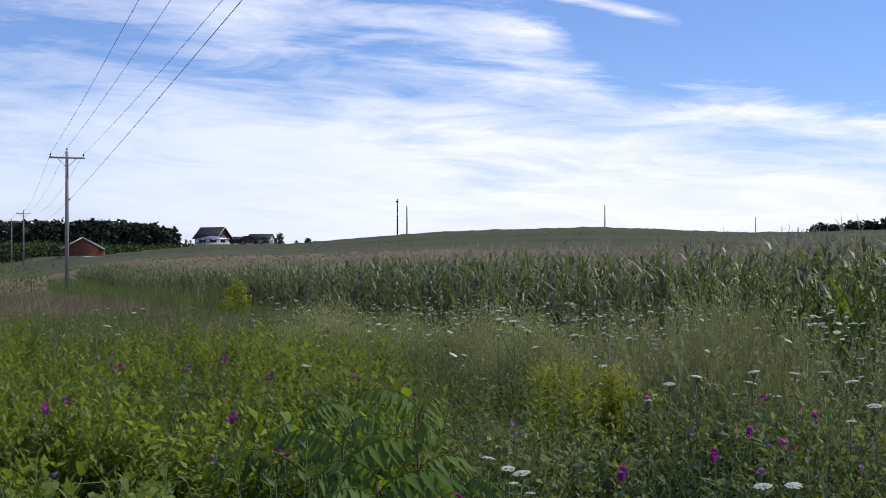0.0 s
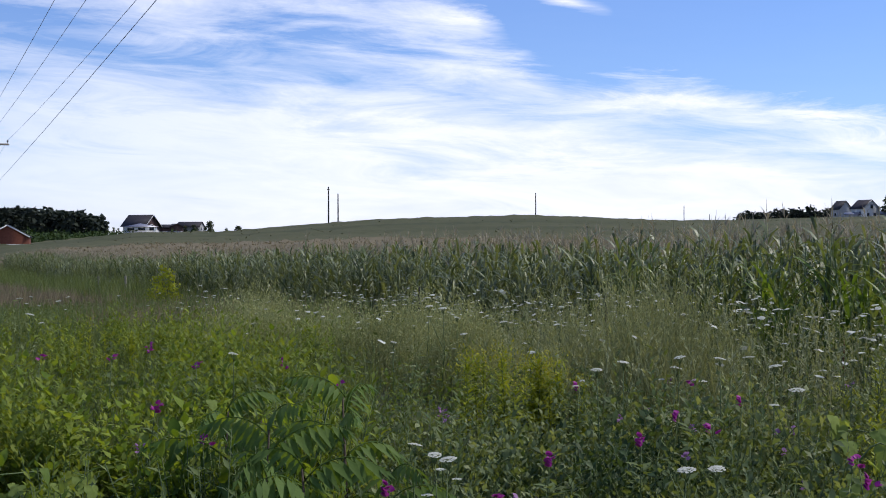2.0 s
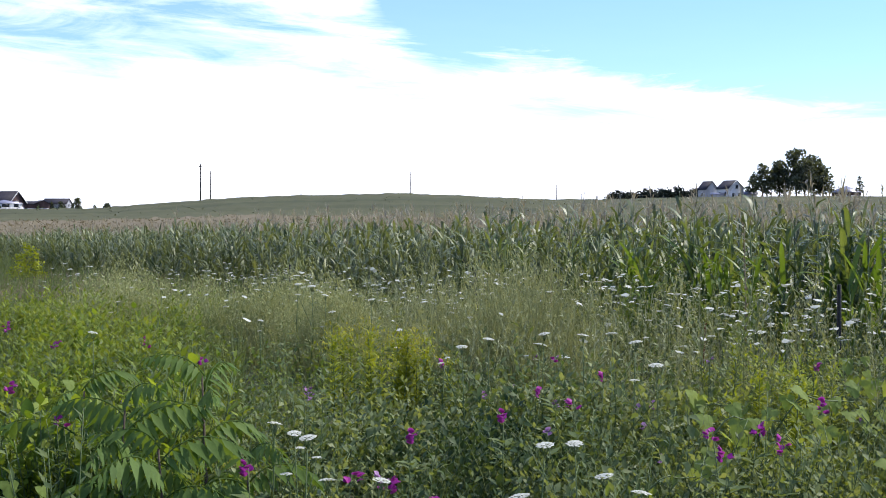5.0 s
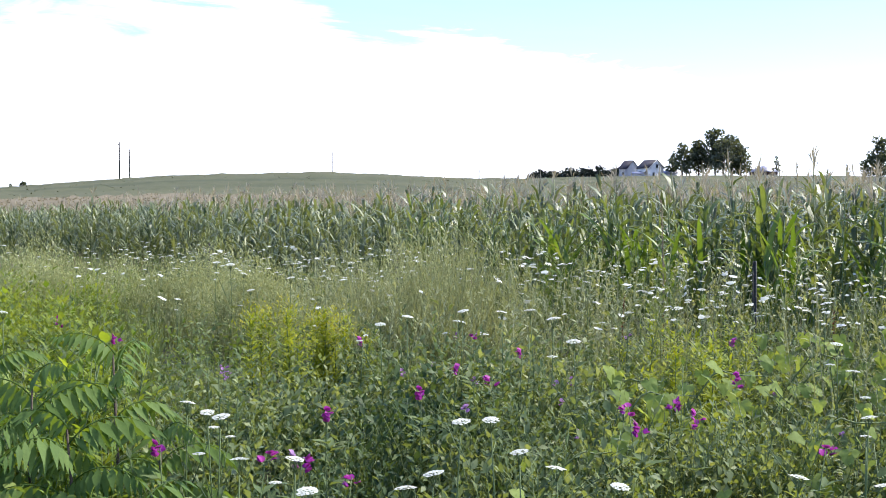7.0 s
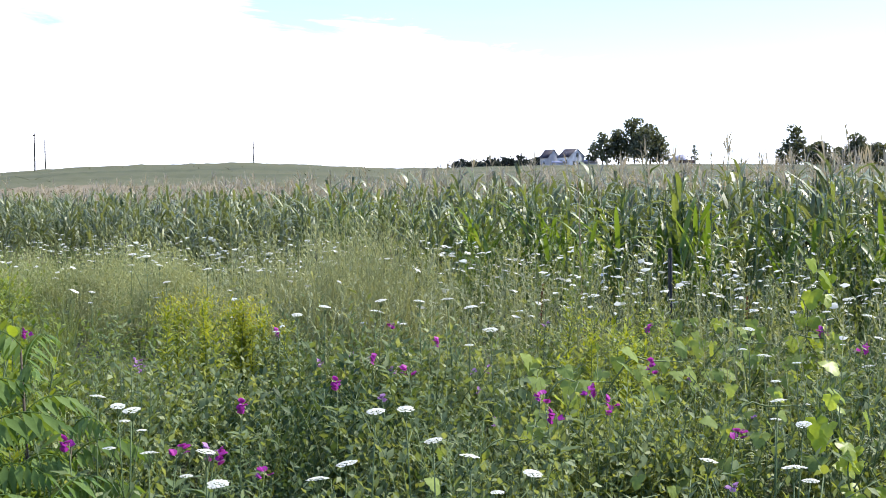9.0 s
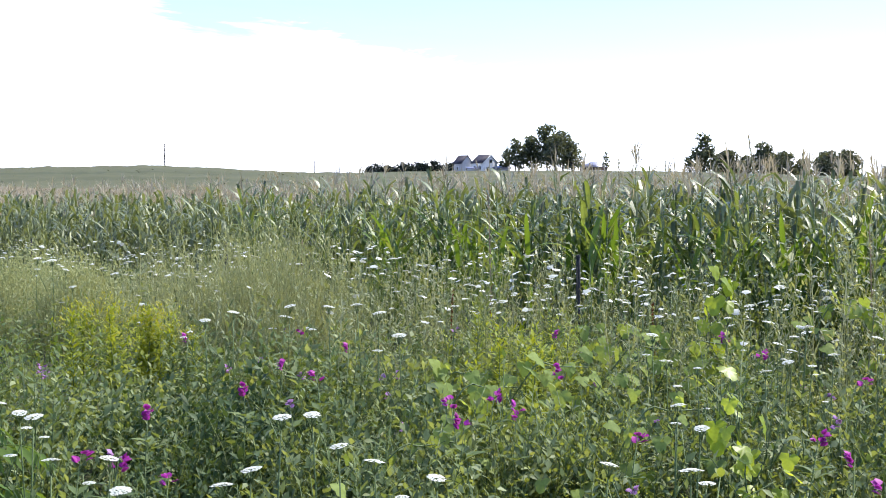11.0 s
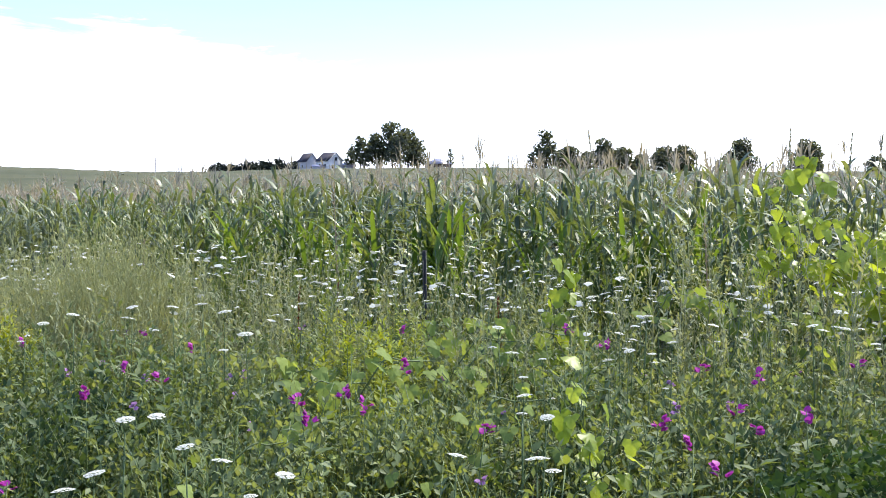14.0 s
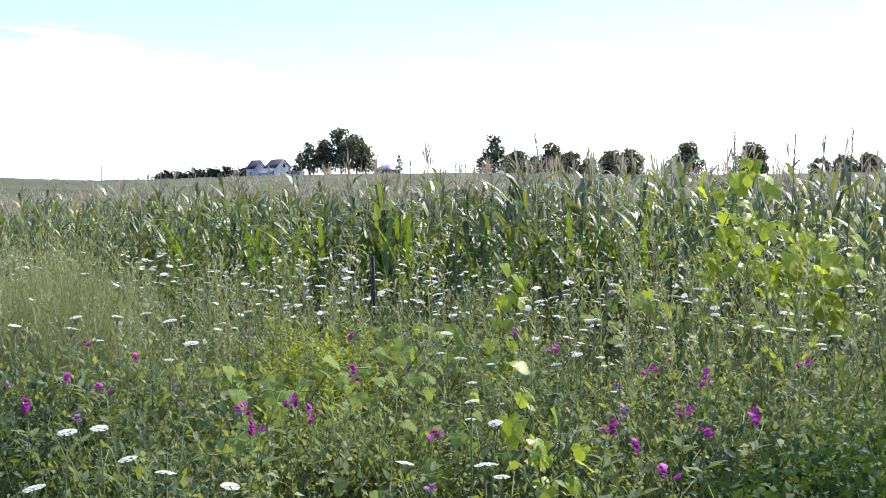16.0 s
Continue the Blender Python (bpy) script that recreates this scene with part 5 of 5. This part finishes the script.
def copy_all(masters, spots, lift=0.0, lean=4):
    """Copies of the masters at the spots; the masters themselves go."""
    for i, (az, d, size) in enumerate(spots):
        x, y = polar(az, d)
        k = int(rng.integers(len(masters)))
        m = pose(x, y, float(land(x, y)) - 0.02 + lift, rng.normal(0, lean), rng.normal(0, lean), rng.uniform(0, 360))
        masters[k].scale = (size,) * 3
        copy_thing(masters[k], m)
    for ob in masters:
        for o in list(ob.children_recursive) + [ob]:
            bpy.data.objects.remove(o)


def umbel(rnd, r):
    """A flat white flower head: many small florets on a shallow dome, with gaps."""
    bits = []
    for ring, n in ((0.0, 1), (0.36, 6), (0.68, 11), (0.95, 15)):
        for i in range(n):
            a = 6.283 * i / n + rnd.uniform(-0.15, 0.15)
            q = ring * r * rnd.uniform(0.92, 1.06)
            c = r * 0.23
            V = [(0, 0, 0.25 * c)] + [(c * math.cos(t) * rnd.uniform(0.8, 1.2), c * math.sin(t) * rnd.uniform(0.8, 1.2), rnd.uniform(-0.2, 0.1) * c) for t in np.arange(6) * 1.047]
            F = [(0, j, j % 6 + 1) for j in range(1, 7)]
            bits.append((np.array(V) + (q * math.cos(a), q * math.sin(a), -0.22 * q * q / r), np.array(F)))
    return joined(bits)


def lace_master(seed):
    rnd = random.Random(seed)
    h = rnd.uniform(0.66, 0.86)
    ob = thing("wild_carrot", pose(0, 0, -60), "wild carrot with flat white flower head on thin stem", "wildflower", "white wildflowers in the meadow")
    bend = rnd.uniform(-0.05, 0.05)
    part("stem", tube([(0, 0, 0), (bend, 0.01, h * 0.55), (bend * 0.6, 0, h)], [0.004, 0.003, 0.002], 5), MAT_STEM, ob)
    r = rnd.uniform(0.019, 0.032)
    V, F = placed(umbel(rnd, r), 0, rnd.uniform(-0.2, 0.2), rnd.uniform(-0.2, 0.2))
    part("flower_head", (V + (bend * 0.6, 0, h + 0.012), F), MAT_UMBEL, ob, "flat white flower head")
    rays = joined([tube([(bend * 0.6, 0, h - 0.035), (bend * 0.6 + r * 0.6 * math.cos(a), r * 0.6 * math.sin(a), h + 0.003)], [0.0012, 0.001], 3) for a in np.arange(8) * 0.785])
    part("flower_base", rays, MAT_STEM, ob)
    if rnd.random() < 0.6:
        a = rnd.uniform(0, 6.28)
        tip = (0.10 * math.cos(a), 0.10 * math.sin(a), h * rnd.uniform(0.80, 0.93))
        part("side_stem", tube([(bend, 0.01, h * 0.55), tip], [0.0025, 0.002], 4), MAT_STEM, ob)
        V, F = umbel(rnd, r * 0.7)
        part("flower_head", (V + np.array(tip) + (0, 0, 0.01), F), MAT_UMBEL, ob, "small white flower head")
    for i in range(2):
        a = rnd.uniform(0, 6.28)
        z = h * rnd.uniform(0.15, 0.6)
        bits = []
        for u in np.linspace(0.25, 1, 6):
            for s in (-1, 1):
                bits.append(placed(LANCE, a + s * 0.9, 0.2, 0, (-math.sin(a) * 0.14 * u, math.cos(a) * 0.14 * u, z + 0.05 * u), 0.05))
        part("leaf", joined(bits), MAT_GREY, ob, "feathery leaf")
    return ob, h


def pea_master(seed, mat, label):
    rnd = random.Random(seed)
    h = rnd.uniform(0.55, 0.72)
    ob = thing("sweet_pea", pose(0, 0, -60), label, "wildflower", "pink wildflowers in the meadow")
    part("stem", tube([(0, 0, 0), (0.04, 0.01, h * 0.5), (0, 0.02, h)], [0.004, 0.003, 0.0015], 4), MAT_STEM, ob)
    for i in range(rnd.randint(4, 7)):
        a = rnd.uniform(0, 6.28)
        z = h - 0.008 - 0.009 * i + rnd.uniform(-0.004, 0.004)
        c = np.array((0.013 * math.cos(a), 0.02 + 0.013 * math.sin(a), z))
        bits = [placed(BROAD, a + s, rnd.uniform(0.3, 1.2), rnd.uniform(-0.4, 0.4), c, np.array((0.036, 0.023, 0.026)) * rnd.uniform(0.8, 1.15)) for s in (-2.0, -1.2, -1.6)]
        part("flower", joined(bits), mat, ob)
    for i in range(7):
        a = i * 2.4 + rnd.uniform(-0.3, 0.3)
        z = h * rnd.uniform(0.25, 0.85)
        bits = [placed(OVAL, a + s, 0.35, s * 0.3, (0.01, 0.01, z), np.array((0.05, 0.075, 0.06)) * rnd.uniform(0.8, 1.2)) for s in (-0.5, 0.5)]
        part("leaf", joined(bits), MAT_HERB, ob)
    return ob, h


def make_flowers():
    r = np.random.default_rng(31)
    spots = [(a, d, 0.72 + 0.02 * d) for a, d in LACE_A + LACE_B]
    # the drift of white heads in front of the corn
    while len(spots) < 280:
        s, q = r.uniform(-9, 14), -abs(r.normal(0, 2.6)) - 0.4
        p = LINE_AT + LINE_TO * s + LINE_SIDE * q
        az, d = math.degrees(math.atan2(*p)), math.hypot(*p)
        if d > 6.5 and az < 48 and lumps(p[0], p[1], 2.2, 71) > -0.3:
            spots.append((az, d, r.uniform(0.72, 1.0)))
    plant_heads([lace_master(k) for k in range(8)], spots)
    # the many small heads farther back among the weeds
    small = []
    for i in range(640):
        p = LINE_AT + LINE_TO * r.triangular(-11, -3, 15) + LINE_SIDE * (-abs(r.normal(0, 2.2)) - 0.3)
        if math.hypot(*p) < 7.5 or lumps(p[0], p[1], 2.0, 72) < -0.5:
            continue
        h, q = r.uniform(0.72, 1.12), r.uniform(0.018, 0.036)
        z = float(land(*p))
        t = np.arange(9) * 0.698
        rim = np.column_stack([q * np.cos(t) * r.uniform(0.7, 1.2, 9), q * np.sin(t) * r.uniform(0.7, 1.2, 9), r.uniform(-0.008, 0.004, 9)])
        V = np.vstack([(0, 0, 0.006), rim])
        small.append(placed((V, np.array([(0, j, j % 9 + 1) for j in range(1, 10)])), 0, r.normal(0, 0.22), r.normal(0, 0.22), (p[0], p[1], z + h)))
    stuff("wild_carrot_heads", joined(small), MAT_UMBEL, "many small white flower heads among the weeds", "wildflowers")
    peas = [(a, d, 0.65 + 0.015 * d) for a, d in PEA_A + PEA_B]
    plant_heads([pea_master(k, MAT_PINK, "magenta sweet pea flower cluster on green stem") for k in range(5)], peas)
    pale = [(r.uniform(-18, 46), r.uniform(4.6, 10), r.uniform(0.50, 0.66)) for _ in range(30)]
    plant_heads([pea_master(30 + k, MAT_PALE, "faded pink sweet pea cluster among leaves") for k in range(4)], pale)


# ---------------------------------------------------------------- shrubs, vines and saplings
def frond(length, pairs, droop, rnd):
    """A feathered leaf: a rib with pairs of hanging leaflets."""
    rib, bits = [], []
    y = z = 0.0
    for i in range(pairs + 1):
        u = i / pairs
        a = 0.7 - droop * u
        rib.append((0, y, z))
        if i:
            ln = length * 0.30 * (0.55 + 0.9 * math.sin(math.pi * min(1.0, 0.15 + 0.8 * u))) * 0.75
            for s in (-1, 1):
                bits.append(placed(LANCE, s * (-1.15 + 0.35 * u), -0.85 + rnd.uniform(-0.3, 0.3), s * 0.25, (0, y, z), np.array((ln * 1.25, ln * 1.2, ln))))
        y += math.cos(a) * length / pairs
        z += math.sin(a) * length / pairs
    bits.append(placed(LANCE, 0, -0.6, 0, rib[-1], length * 0.2))
    bits.append(tube(rib, np.linspace(0.004, 0.0015, len(rib)), 3))
    return joined(bits)


def sumac(az, d, h, seed, n=9):
    rnd = random.Random(seed)
    x, y = polar(az, d)
    ob = thing("sumac_sapling", pose(x, y, float(land(x, y)) - 0.02, 0, 0, rnd.uniform(0, 360)), "young sumac sapling with drooping feathered green leaves", "sapling", "saplings in the meadow")
    part("stem", tube([(0, 0, 0), (0.02, 0, h * 0.5), (0, 0.02, h)], [0.011, 0.008, 0.004], 6), MAT_WOODY, ob)
    for i in range(n):
        u = i / (n - 1)
        part("leaf", placed(frond(rnd.uniform(0.34, 0.46) * (1 - 0.2 * u), 11, rnd.uniform(1.2, 2.0), rnd), i * 2.4 + rnd.uniform(-0.3, 0.3), 0.25 * u, 0, (0, 0.01, h * (0.45 + 0.55 * u))), MAT_SUMAC, ob)


def vine_runs(name, label, runs, seed, leaf=0.13, per=9, gap=0.14, mat=None):
    """A grape vine: its stems along the given runs of points, with stalked lobed leaves hanging off."""
    rnd = random.Random(seed)
    x0, y0 = runs[0][0][:2]
    z0 = float(land(x0, y0))
    ob = thing(name, pose(x0, y0, z0), label, "vine", "grape vines")
    for run in runs:
        pts = np.array([(px - x0, py - y0, pz) for px, py, pz in run])
        u = np.linspace(0, 1, 5 * len(pts))
        path = np.stack([np.interp(u, np.linspace(0, 1, len(pts)), pts[:, k]) for k in range(3)], -1) 
        path[:, :2] += 0.03 * np.sin(u * 23)[:, None]
        part("stem", tube(path, np.linspace(0.005, 0.002, len(path)), 5), MAT_STEM, ob)
        n = max(3, int(per * np.linalg.norm(np.diff(pts, axis=0), axis=1).sum()))
        for i in range(n):
            p = path[min(len(path) - 1, int((i + rnd.random()) / n * len(path)))]
            off = np.array((rnd.gauss(0, gap), rnd.gauss(0, gap), rnd.gauss(0, gap * 0.8)))
            s = leaf * rnd.uniform(0.65, 1.2)
            bits = [placed(LOBED, rnd.uniform(-1.2, 1.2) + math.pi, rnd.uniform(-1.5, -0.5), rnd.uniform(-0.5, 0.5), p + off, s)]
            part("leaf", joined(bits), mat or MAT_VINE, ob)


def make_shrubs():
    for k, (az, d, h) in enumerate(((-1.0, 5.6, 0.98), (-4.4, 5.3, 0.92), (-2.8, 5.0, 0.78), (0.9, 5.2, 0.70), (-6.4, 6.2, 0.85), (-0.2, 4.5, 0.55), (-3.6, 4.4, 0.55), (2.6, 4.8, 0.45))):
        sumac(az, d, h, 80 + k)
    # the vine that has climbed before the corn
    def at(az, z, d=9.1):
        x, y = polar(az, d)
        return (x, y, z)
    vine_runs("grape_vine", "bright green grape vine climbing over weeds before the corn",
              [[at(40.2, 0.42), at(40.6, 0.97), at(41.2, 1.33), at(41.9, 1.62), at(42.6, 1.79)],
               [at(40.6, 0.97), at(42.0, 1.26), at(43.3, 1.10), at(44.4, 1.17), at(45.3, 1.31), at(46.4, 1.19)],
               [at(42.0, 1.24), at(43.6, 1.01), at(44.6, 0.88), at(45.6, 0.71)],
               [at(41.2, 1.33), at(42.6, 1.44), at(43.4, 1.33)],
               [at(44.4, 1.15), at(44.9, 0.97), at(46.0, 0.79)],
               [at(43.0, 1.10), at(44.2, 1.00), at(45.0, 0.85), at(45.8, 0.72)],
               [at(43.8, 1.15), at(45.0, 1.22), at(46.2, 1.10), at(47.0, 0.95)],
               [at(44.6, 0.95), at(45.6, 0.90), at(46.6, 0.72)]], 5, leaf=0.122, per=32, gap=0.09)
    vine_runs("grape_vine", "small bright grape vine shoot among white flowers", [[at(31.6, 0.3, 8.6), at(31.9, 0.85, 8.6), at(32.6, 1.12, 8.6)]], 6, leaf=0.12, per=22, gap=0.06)
    vine_runs("grape_vine", "small bright grape vine shoot with lobed leaves", [[at(38.2, 0.4, 8.8), at(38.0, 0.78, 8.8), at(38.8, 0.90, 8.8)]], 16, leaf=0.12, per=12, gap=0.06)
    vine_runs("grape_vine", "upright grape vine shoot with large sunlit leaves", [[at(34.1, 0.1, 5.2), at(33.9, 0.55, 5.2), at(33.2, 0.86, 5.2)], [at(34.0, 0.45, 5.2), at(34.7, 0.62, 5.2)]], 7, leaf=0.082, per=40, gap=0.05)
    for k, (az, d, z) in enumerate(((16.4, 4.7, 0.46), (18.8, 5.6, 0.55), (23.8, 5.0, 0.44), (28.6, 7.6, 0.66), (34.0, 4.8, 0.40), (37.2, 4.6, 0.36), (25.5, 8.8, 0.72), (30.2, 4.5, 0.42), (20.6, 7.4, 0.60), (-10.0, 5.0, 0.55), (-13.0, 5.6, 0.56), (-6.8, 4.7, 0.50), (-16.5, 6.2, 0.6), (-18.4, 5.4, 0.55), (-8.5, 7.2, 0.62), (28.5, 7.7, 0.74), (31.0, 7.9, 0.76), (36.8, 8.6, 0.95), (15.0, 4.3, 0.48), (16.8, 4.1, 0.42), (21.5, 6.2, 0.72), (24.5, 6.7, 0.76), (29.5, 5.8, 0.70), (32.0, 4.2, 0.46), (40.5, 8.4, 0.82), (43.0, 8.2, 0.72))):
        vine_runs("grape_vine", "low sprawling grape vine with broad lobed leaves", [[at(az - 2.2, 0.25, d), at(az, z, d - 0.1), at(az + 2.4, z * 0.9, d + 0.25), at(az + 4.0, z * 0.6, d)]], 100 + k, leaf=0.078 if az < 0 or d < 6 else 0.095, per=17, gap=0.09, mat=MAT_VINE_LOW)

    # the lone bush on the verge
    x, y = polar(-9.25, 38.0)
    ob = thing("bush", pose(x, y, float(land(x, y)) - 0.03), "lone bright green leafy bush on the verge", "bush")
    rnd = np.random.default_rng(55)
    tips = [(0.05, 0, 1.12, 0.13), (0.32, 0, 0.98, 0.15), (-0.22, 0.1, 0.80, 0.16), (0.12, 0.2, 0.85, 0.2), (0.46, -0.1, 0.66, 0.17), (-0.1, -0.2, 0.52, 0.24), (0.25, 0.1, 0.48, 0.26), (-0.46, 0.0, 0.42, 0.15), (0.62, 0.0, 0.36, 0.16), (0.1, 0.1, 0.25, 0.3)]
    for bx, by, bz, br in tips:
        part("branch", tube([(0.05, 0, 0), (bx * 0.4, by * 0.5, bz * 0.6), (bx * 0.75, by, bz)], [0.02, 0.012, 0.005], 5), MAT_WOODY, ob)
    part("foliage", leaf_cloud(rnd, [(a * 0.75, b, c * 1.1 + 0.1, e) for a, b, c, e in tips], 2300, 0.085, 1.0), MAT_GOLD, ob)

    # goldenrod patches
    for k, (az, d, n) in enumerate(((6.2, 8.8, 11), (7.6, 9.2, 9), (22.6, 7.6, 6), (24.4, 7.9, 7), (-11.5, 14, 6))):
        for j in range(n):
            r2 = random.Random(200 + 20 * k + j)
            px, py = polar(az + r2.gauss(0, 1.3), d + r2.gauss(0, 0.5))
            h = r2.uniform(0.62, 0.88)
            g = thing("goldenrod", pose(px, py, float(land(px, py)) - 0.02, 0, 0, r2.uniform(0, 360)), "yellow-green goldenrod plant in the meadow", "weed", "goldenrod patches")
            part("stem", tube([(0, 0, 0), (0.02, 0, h * 0.6), (0.03, 0.02, h)], [0.005, 0.004, 0.002], 4), MAT_STEM, g)
            bits = [placed(LANCE, i * 2.4, r2.uniform(0.1, 0.9), 0, (0.015, 0, h * (0.35 + 0.65 * i / 64)), r2.uniform(0.08, 0.14) * (1.15 - 0.5 * i / 64)) for i in range(64)]
            for i in range(34):
                bits.append(placed(LANCE, r2.uniform(0, 6.28), r2.uniform(-0.2, 1.2), 0, (r2.gauss(0.02, 0.045), r2.gauss(0, 0.045), h * r2.uniform(0.82, 1.06)), r2.uniform(0.035, 0.065)))
            part("foliage", joined(bits), MAT_GOLD, g)
            if k < 2:
                plume = [placed(SLIP, r2.uniform(0, 6.28), r2.uniform(-0.3, 1.3), 0, (0.03 + r2.gauss(0, 0.05), 0.02 + r2.gauss(0, 0.05), h * r2.uniform(0.92, 1.10)), r2.uniform(0.02, 0.04)) for _ in range(46)]
                part("flower_plume", joined(plume), MAT_PLUME, g, "yellow budding plume")["kind"] = "stuff"
    # dry stalks standing out of the weeds
    for k, (az, d, h, lab, mt) in enumerate(((22.5, 10.4, 1.62, "tall thin pale dry stalk before the corn", MAT_DRY), (22.2, 10.9, 0.86, "rust-brown dry dock stalk among white flowers", MAT_RUST), (20.4, 11.6, 0.80, "rust-brown dry dock stalk among weeds", MAT_RUST),
                                             (38.6, 9.4, 1.45, "tall thin pale dry stalk before the corn", MAT_DRY), (13.6, 13.2, 1.2, "tall thin pale dry stalk before the corn", MAT_DRY), (29.6, 9.9, 0.82, "rust-brown dry dock stalk among weeds", MAT_RUST))):
        r2 = random.Random(500 + k)
        px, py = polar(az, d)
        st = thing("dry_stalk", pose(px, py, float(land(px, py)) - 0.02, r2.uniform(-3, 3), r2.uniform(-3, 3), r2.uniform(0, 360)), lab, "weed", "dry stalks")
        part("stem", tube([(0, 0, 0), (0.02, 0, h * 0.5), (0.01, 0.02, h)], [0.008, 0.006, 0.003], 5), mt, st)
        bits = [placed(SLIP, i * 2.4, r2.uniform(0.4, 1.3), 0, (0.012, 0.01, h * (0.55 + 0.45 * i / 50)), r2.uniform(0.025, 0.05)) for i in range(50)]
        part("seed_spike", joined(bits), mt, st)
    # seed stalks that rise above the corn
    for k, (az, d, h) in enumerate(((33.0, 10.6, 1.86), (34.4, 10.2, 2.10), (34.9, 10.9, 1.95), (37.2, 10.4, 1.90), (39.6, 9.9, 1.88), (41.5, 9.6, 2.08), (41.9, 9.9, 1.98), (43.5, 9.6, 1.92), (43.9, 9.8, 2.04), (44.5, 9.4, 2.02), (46.2, 9.3, 2.06), (46.7, 9.6, 1.9), (47.9, 9.2, 2.02), (29.6, 11.4, 1.92), (27.5, 11.8, 1.95), (25.4, 11.9, 1.9))):
        r2 = random.Random(640 + k)
        px, py = polar(az, d)
        st = thing("tall_grass_stalk", pose(px, py, float(land(px, py)) - 0.02, r2.uniform(-5, 5), r2.uniform(-5, 5), r2.uniform(0, 360)), "tall thin grass stalk with narrow brown seed spike", "grass", "stalks above the corn")
        path = stem_line(r2, (0, 0, 0), 0, 0.02, h, 5, 0.06, 0.01)
        part("stem", tube(path, np.linspace(0.006, 0.003, 5), 4), MAT_STALK, st)
        bits = [placed(SLIP, i * 2.4, r2.uniform(1.1, 1.5), 0, point_at(path, 0.86 + 0.14 * i / 30), r2.uniform(0.03, 0.05)) for i in range(30)]
        part("seed_spike", joined(bits), MAT_TASSEL, st)
    # hazy clumps of fine tall grass
    drift = random.Random(77)
    clumps = []
    for az, spread_az, d, h, wide, n in ((-6.2, 1.3, 17, 1.15, 0.5, 4), (-2.8, 0.8, 19, 0.95, 0.4, 2), (0.9, 1.0, 15.5, 1.15, 0.42, 4), (4.6, 0.8, 14, 0.9, 0.35, 2), (3.0, 0.8, 14.8, 1.0, 0.4, 2)):
        for _ in range(n):
            clumps.append((az + drift.gauss(0, spread_az), d + drift.gauss(0, 0.5), h * drift.uniform(0.8, 1.1), wide * drift.uniform(0.8, 1.2)))
    for k, (az, d, h, wide) in enumerate(clumps):
        g = np.random.default_rng(300 + k)
        n = 340
        px, py = g.normal(0, wide * 0.75, n), g.normal(0, wide * 0.65, n)
        R = turns(g.uniform(0, 6.28, n), g.normal(0, 0.16, n), g.normal(0, 0.16, n))
        hh = h * 1.15 * g.uniform(0.5, 1.05, n) * np.exp(-0.22 * (px ** 2 + py ** 2) / wide ** 2)
        V, F = spread(*BLADE, np.column_stack([px, py, np.zeros(n)]), R, np.column_stack([np.full(n, 0.22), hh * 0.6, hh]))
        m = 2600
        j = g.integers(0, n, m)
        tips = np.column_stack([px[j] + g.normal(0, 0.05, m), py[j] + g.normal(0, 0.05, m), hh[j] * g.uniform(0.6, 1.05, m)])
        V2, F2 = spread(*SLIP, tips, turns(g.uniform(0, 6.28, m), g.uniform(0.3, 1.4, m), g.normal(0, 0.3, m)), np.full(m, 0.04))
        x, y = polar(az, d)
        cl = thing("grass_clump", pose(x, y, float(land(x, y)) - 0.02), "hazy clump of fine olive tall grass", "grass", "clumps of tall grass")
        part("grass", (V, F), MAT_PANICLE, cl)["kind"] = "stuff"
        part("panicle", (V2, F2), MAT_PANICLE, cl, "pale fine seed heads")


# ---------------------------------------------------------------- the field fence
def make_fence():
    r = random.Random(12)
    for k, s in enumerate((-7.3, -1.76, 3.83, 9.6, 36.4, 42.2)):
        p = LINE_AT + LINE_TO * s - LINE_SIDE * 1.63
        z = float(land(*p))
        if s < 20:
            ob = thing("fence_post", pose(p[0], p[1], z, r.uniform(-2, 2), r.uniform(-2, 2), 20), "dark steel fence post standing among the weeds", "fence post", "posts of the field fence")
            part("web", box(-0.004, 0.004, -0.013, 0.013, -0.3, 1.12), MAT_POST, ob)
            part("flange", box(-0.013, 0.013, 0.013, 0.018, -0.3, 1.12), MAT_POST, ob)
            for zz in np.arange(0.25, 1.10, 0.10):
                part("stud", box(-0.008, 0.008, 0.018, 0.025, zz, zz + 0.02), MAT_POST, ob)
        else:
            ob = thing("fence_post", pose(p[0], p[1], z, r.uniform(-4, 4), r.uniform(-4, 4), r.uniform(0, 90)), "grey weathered wooden fence post in the grass", "fence post", "posts of the field fence")
            part("post", tube([(0, 0, -0.3), (0.01, 0, 0.6), (0, 0, 0.92), (0, 0, 0.95)], [0.05, 0.048, 0.045, 0.03], 9), MAT_POLE, ob)


make_near_corn()
make_fresh_corn()
make_far_corn()
make_poles()
for az, d, el, lab, cap in ((-2.03, 318, 0.0422, "dark wooden pole on the crest of the hill", True), (-1.61, 345, 0.0369, "thin dark wooden pole on the crest of the hill", False),
                            (7.17, 400, 0.0375, "dark wooden pole behind the hill", False), (13.66, 520, 0.0275, "thin far pole behind the hill", False),
                            (14.76, 560, 0.0208, "small far pole behind the hill", False), (15.42, 560, 0.0199, "small far pole by the hedgerow", False)):
    hill_pole(az, d, el, lab, cap=cap)
make_buildings()
make_trees()
make_meadow()
make_shrubs()
make_fence()
make_flowers()
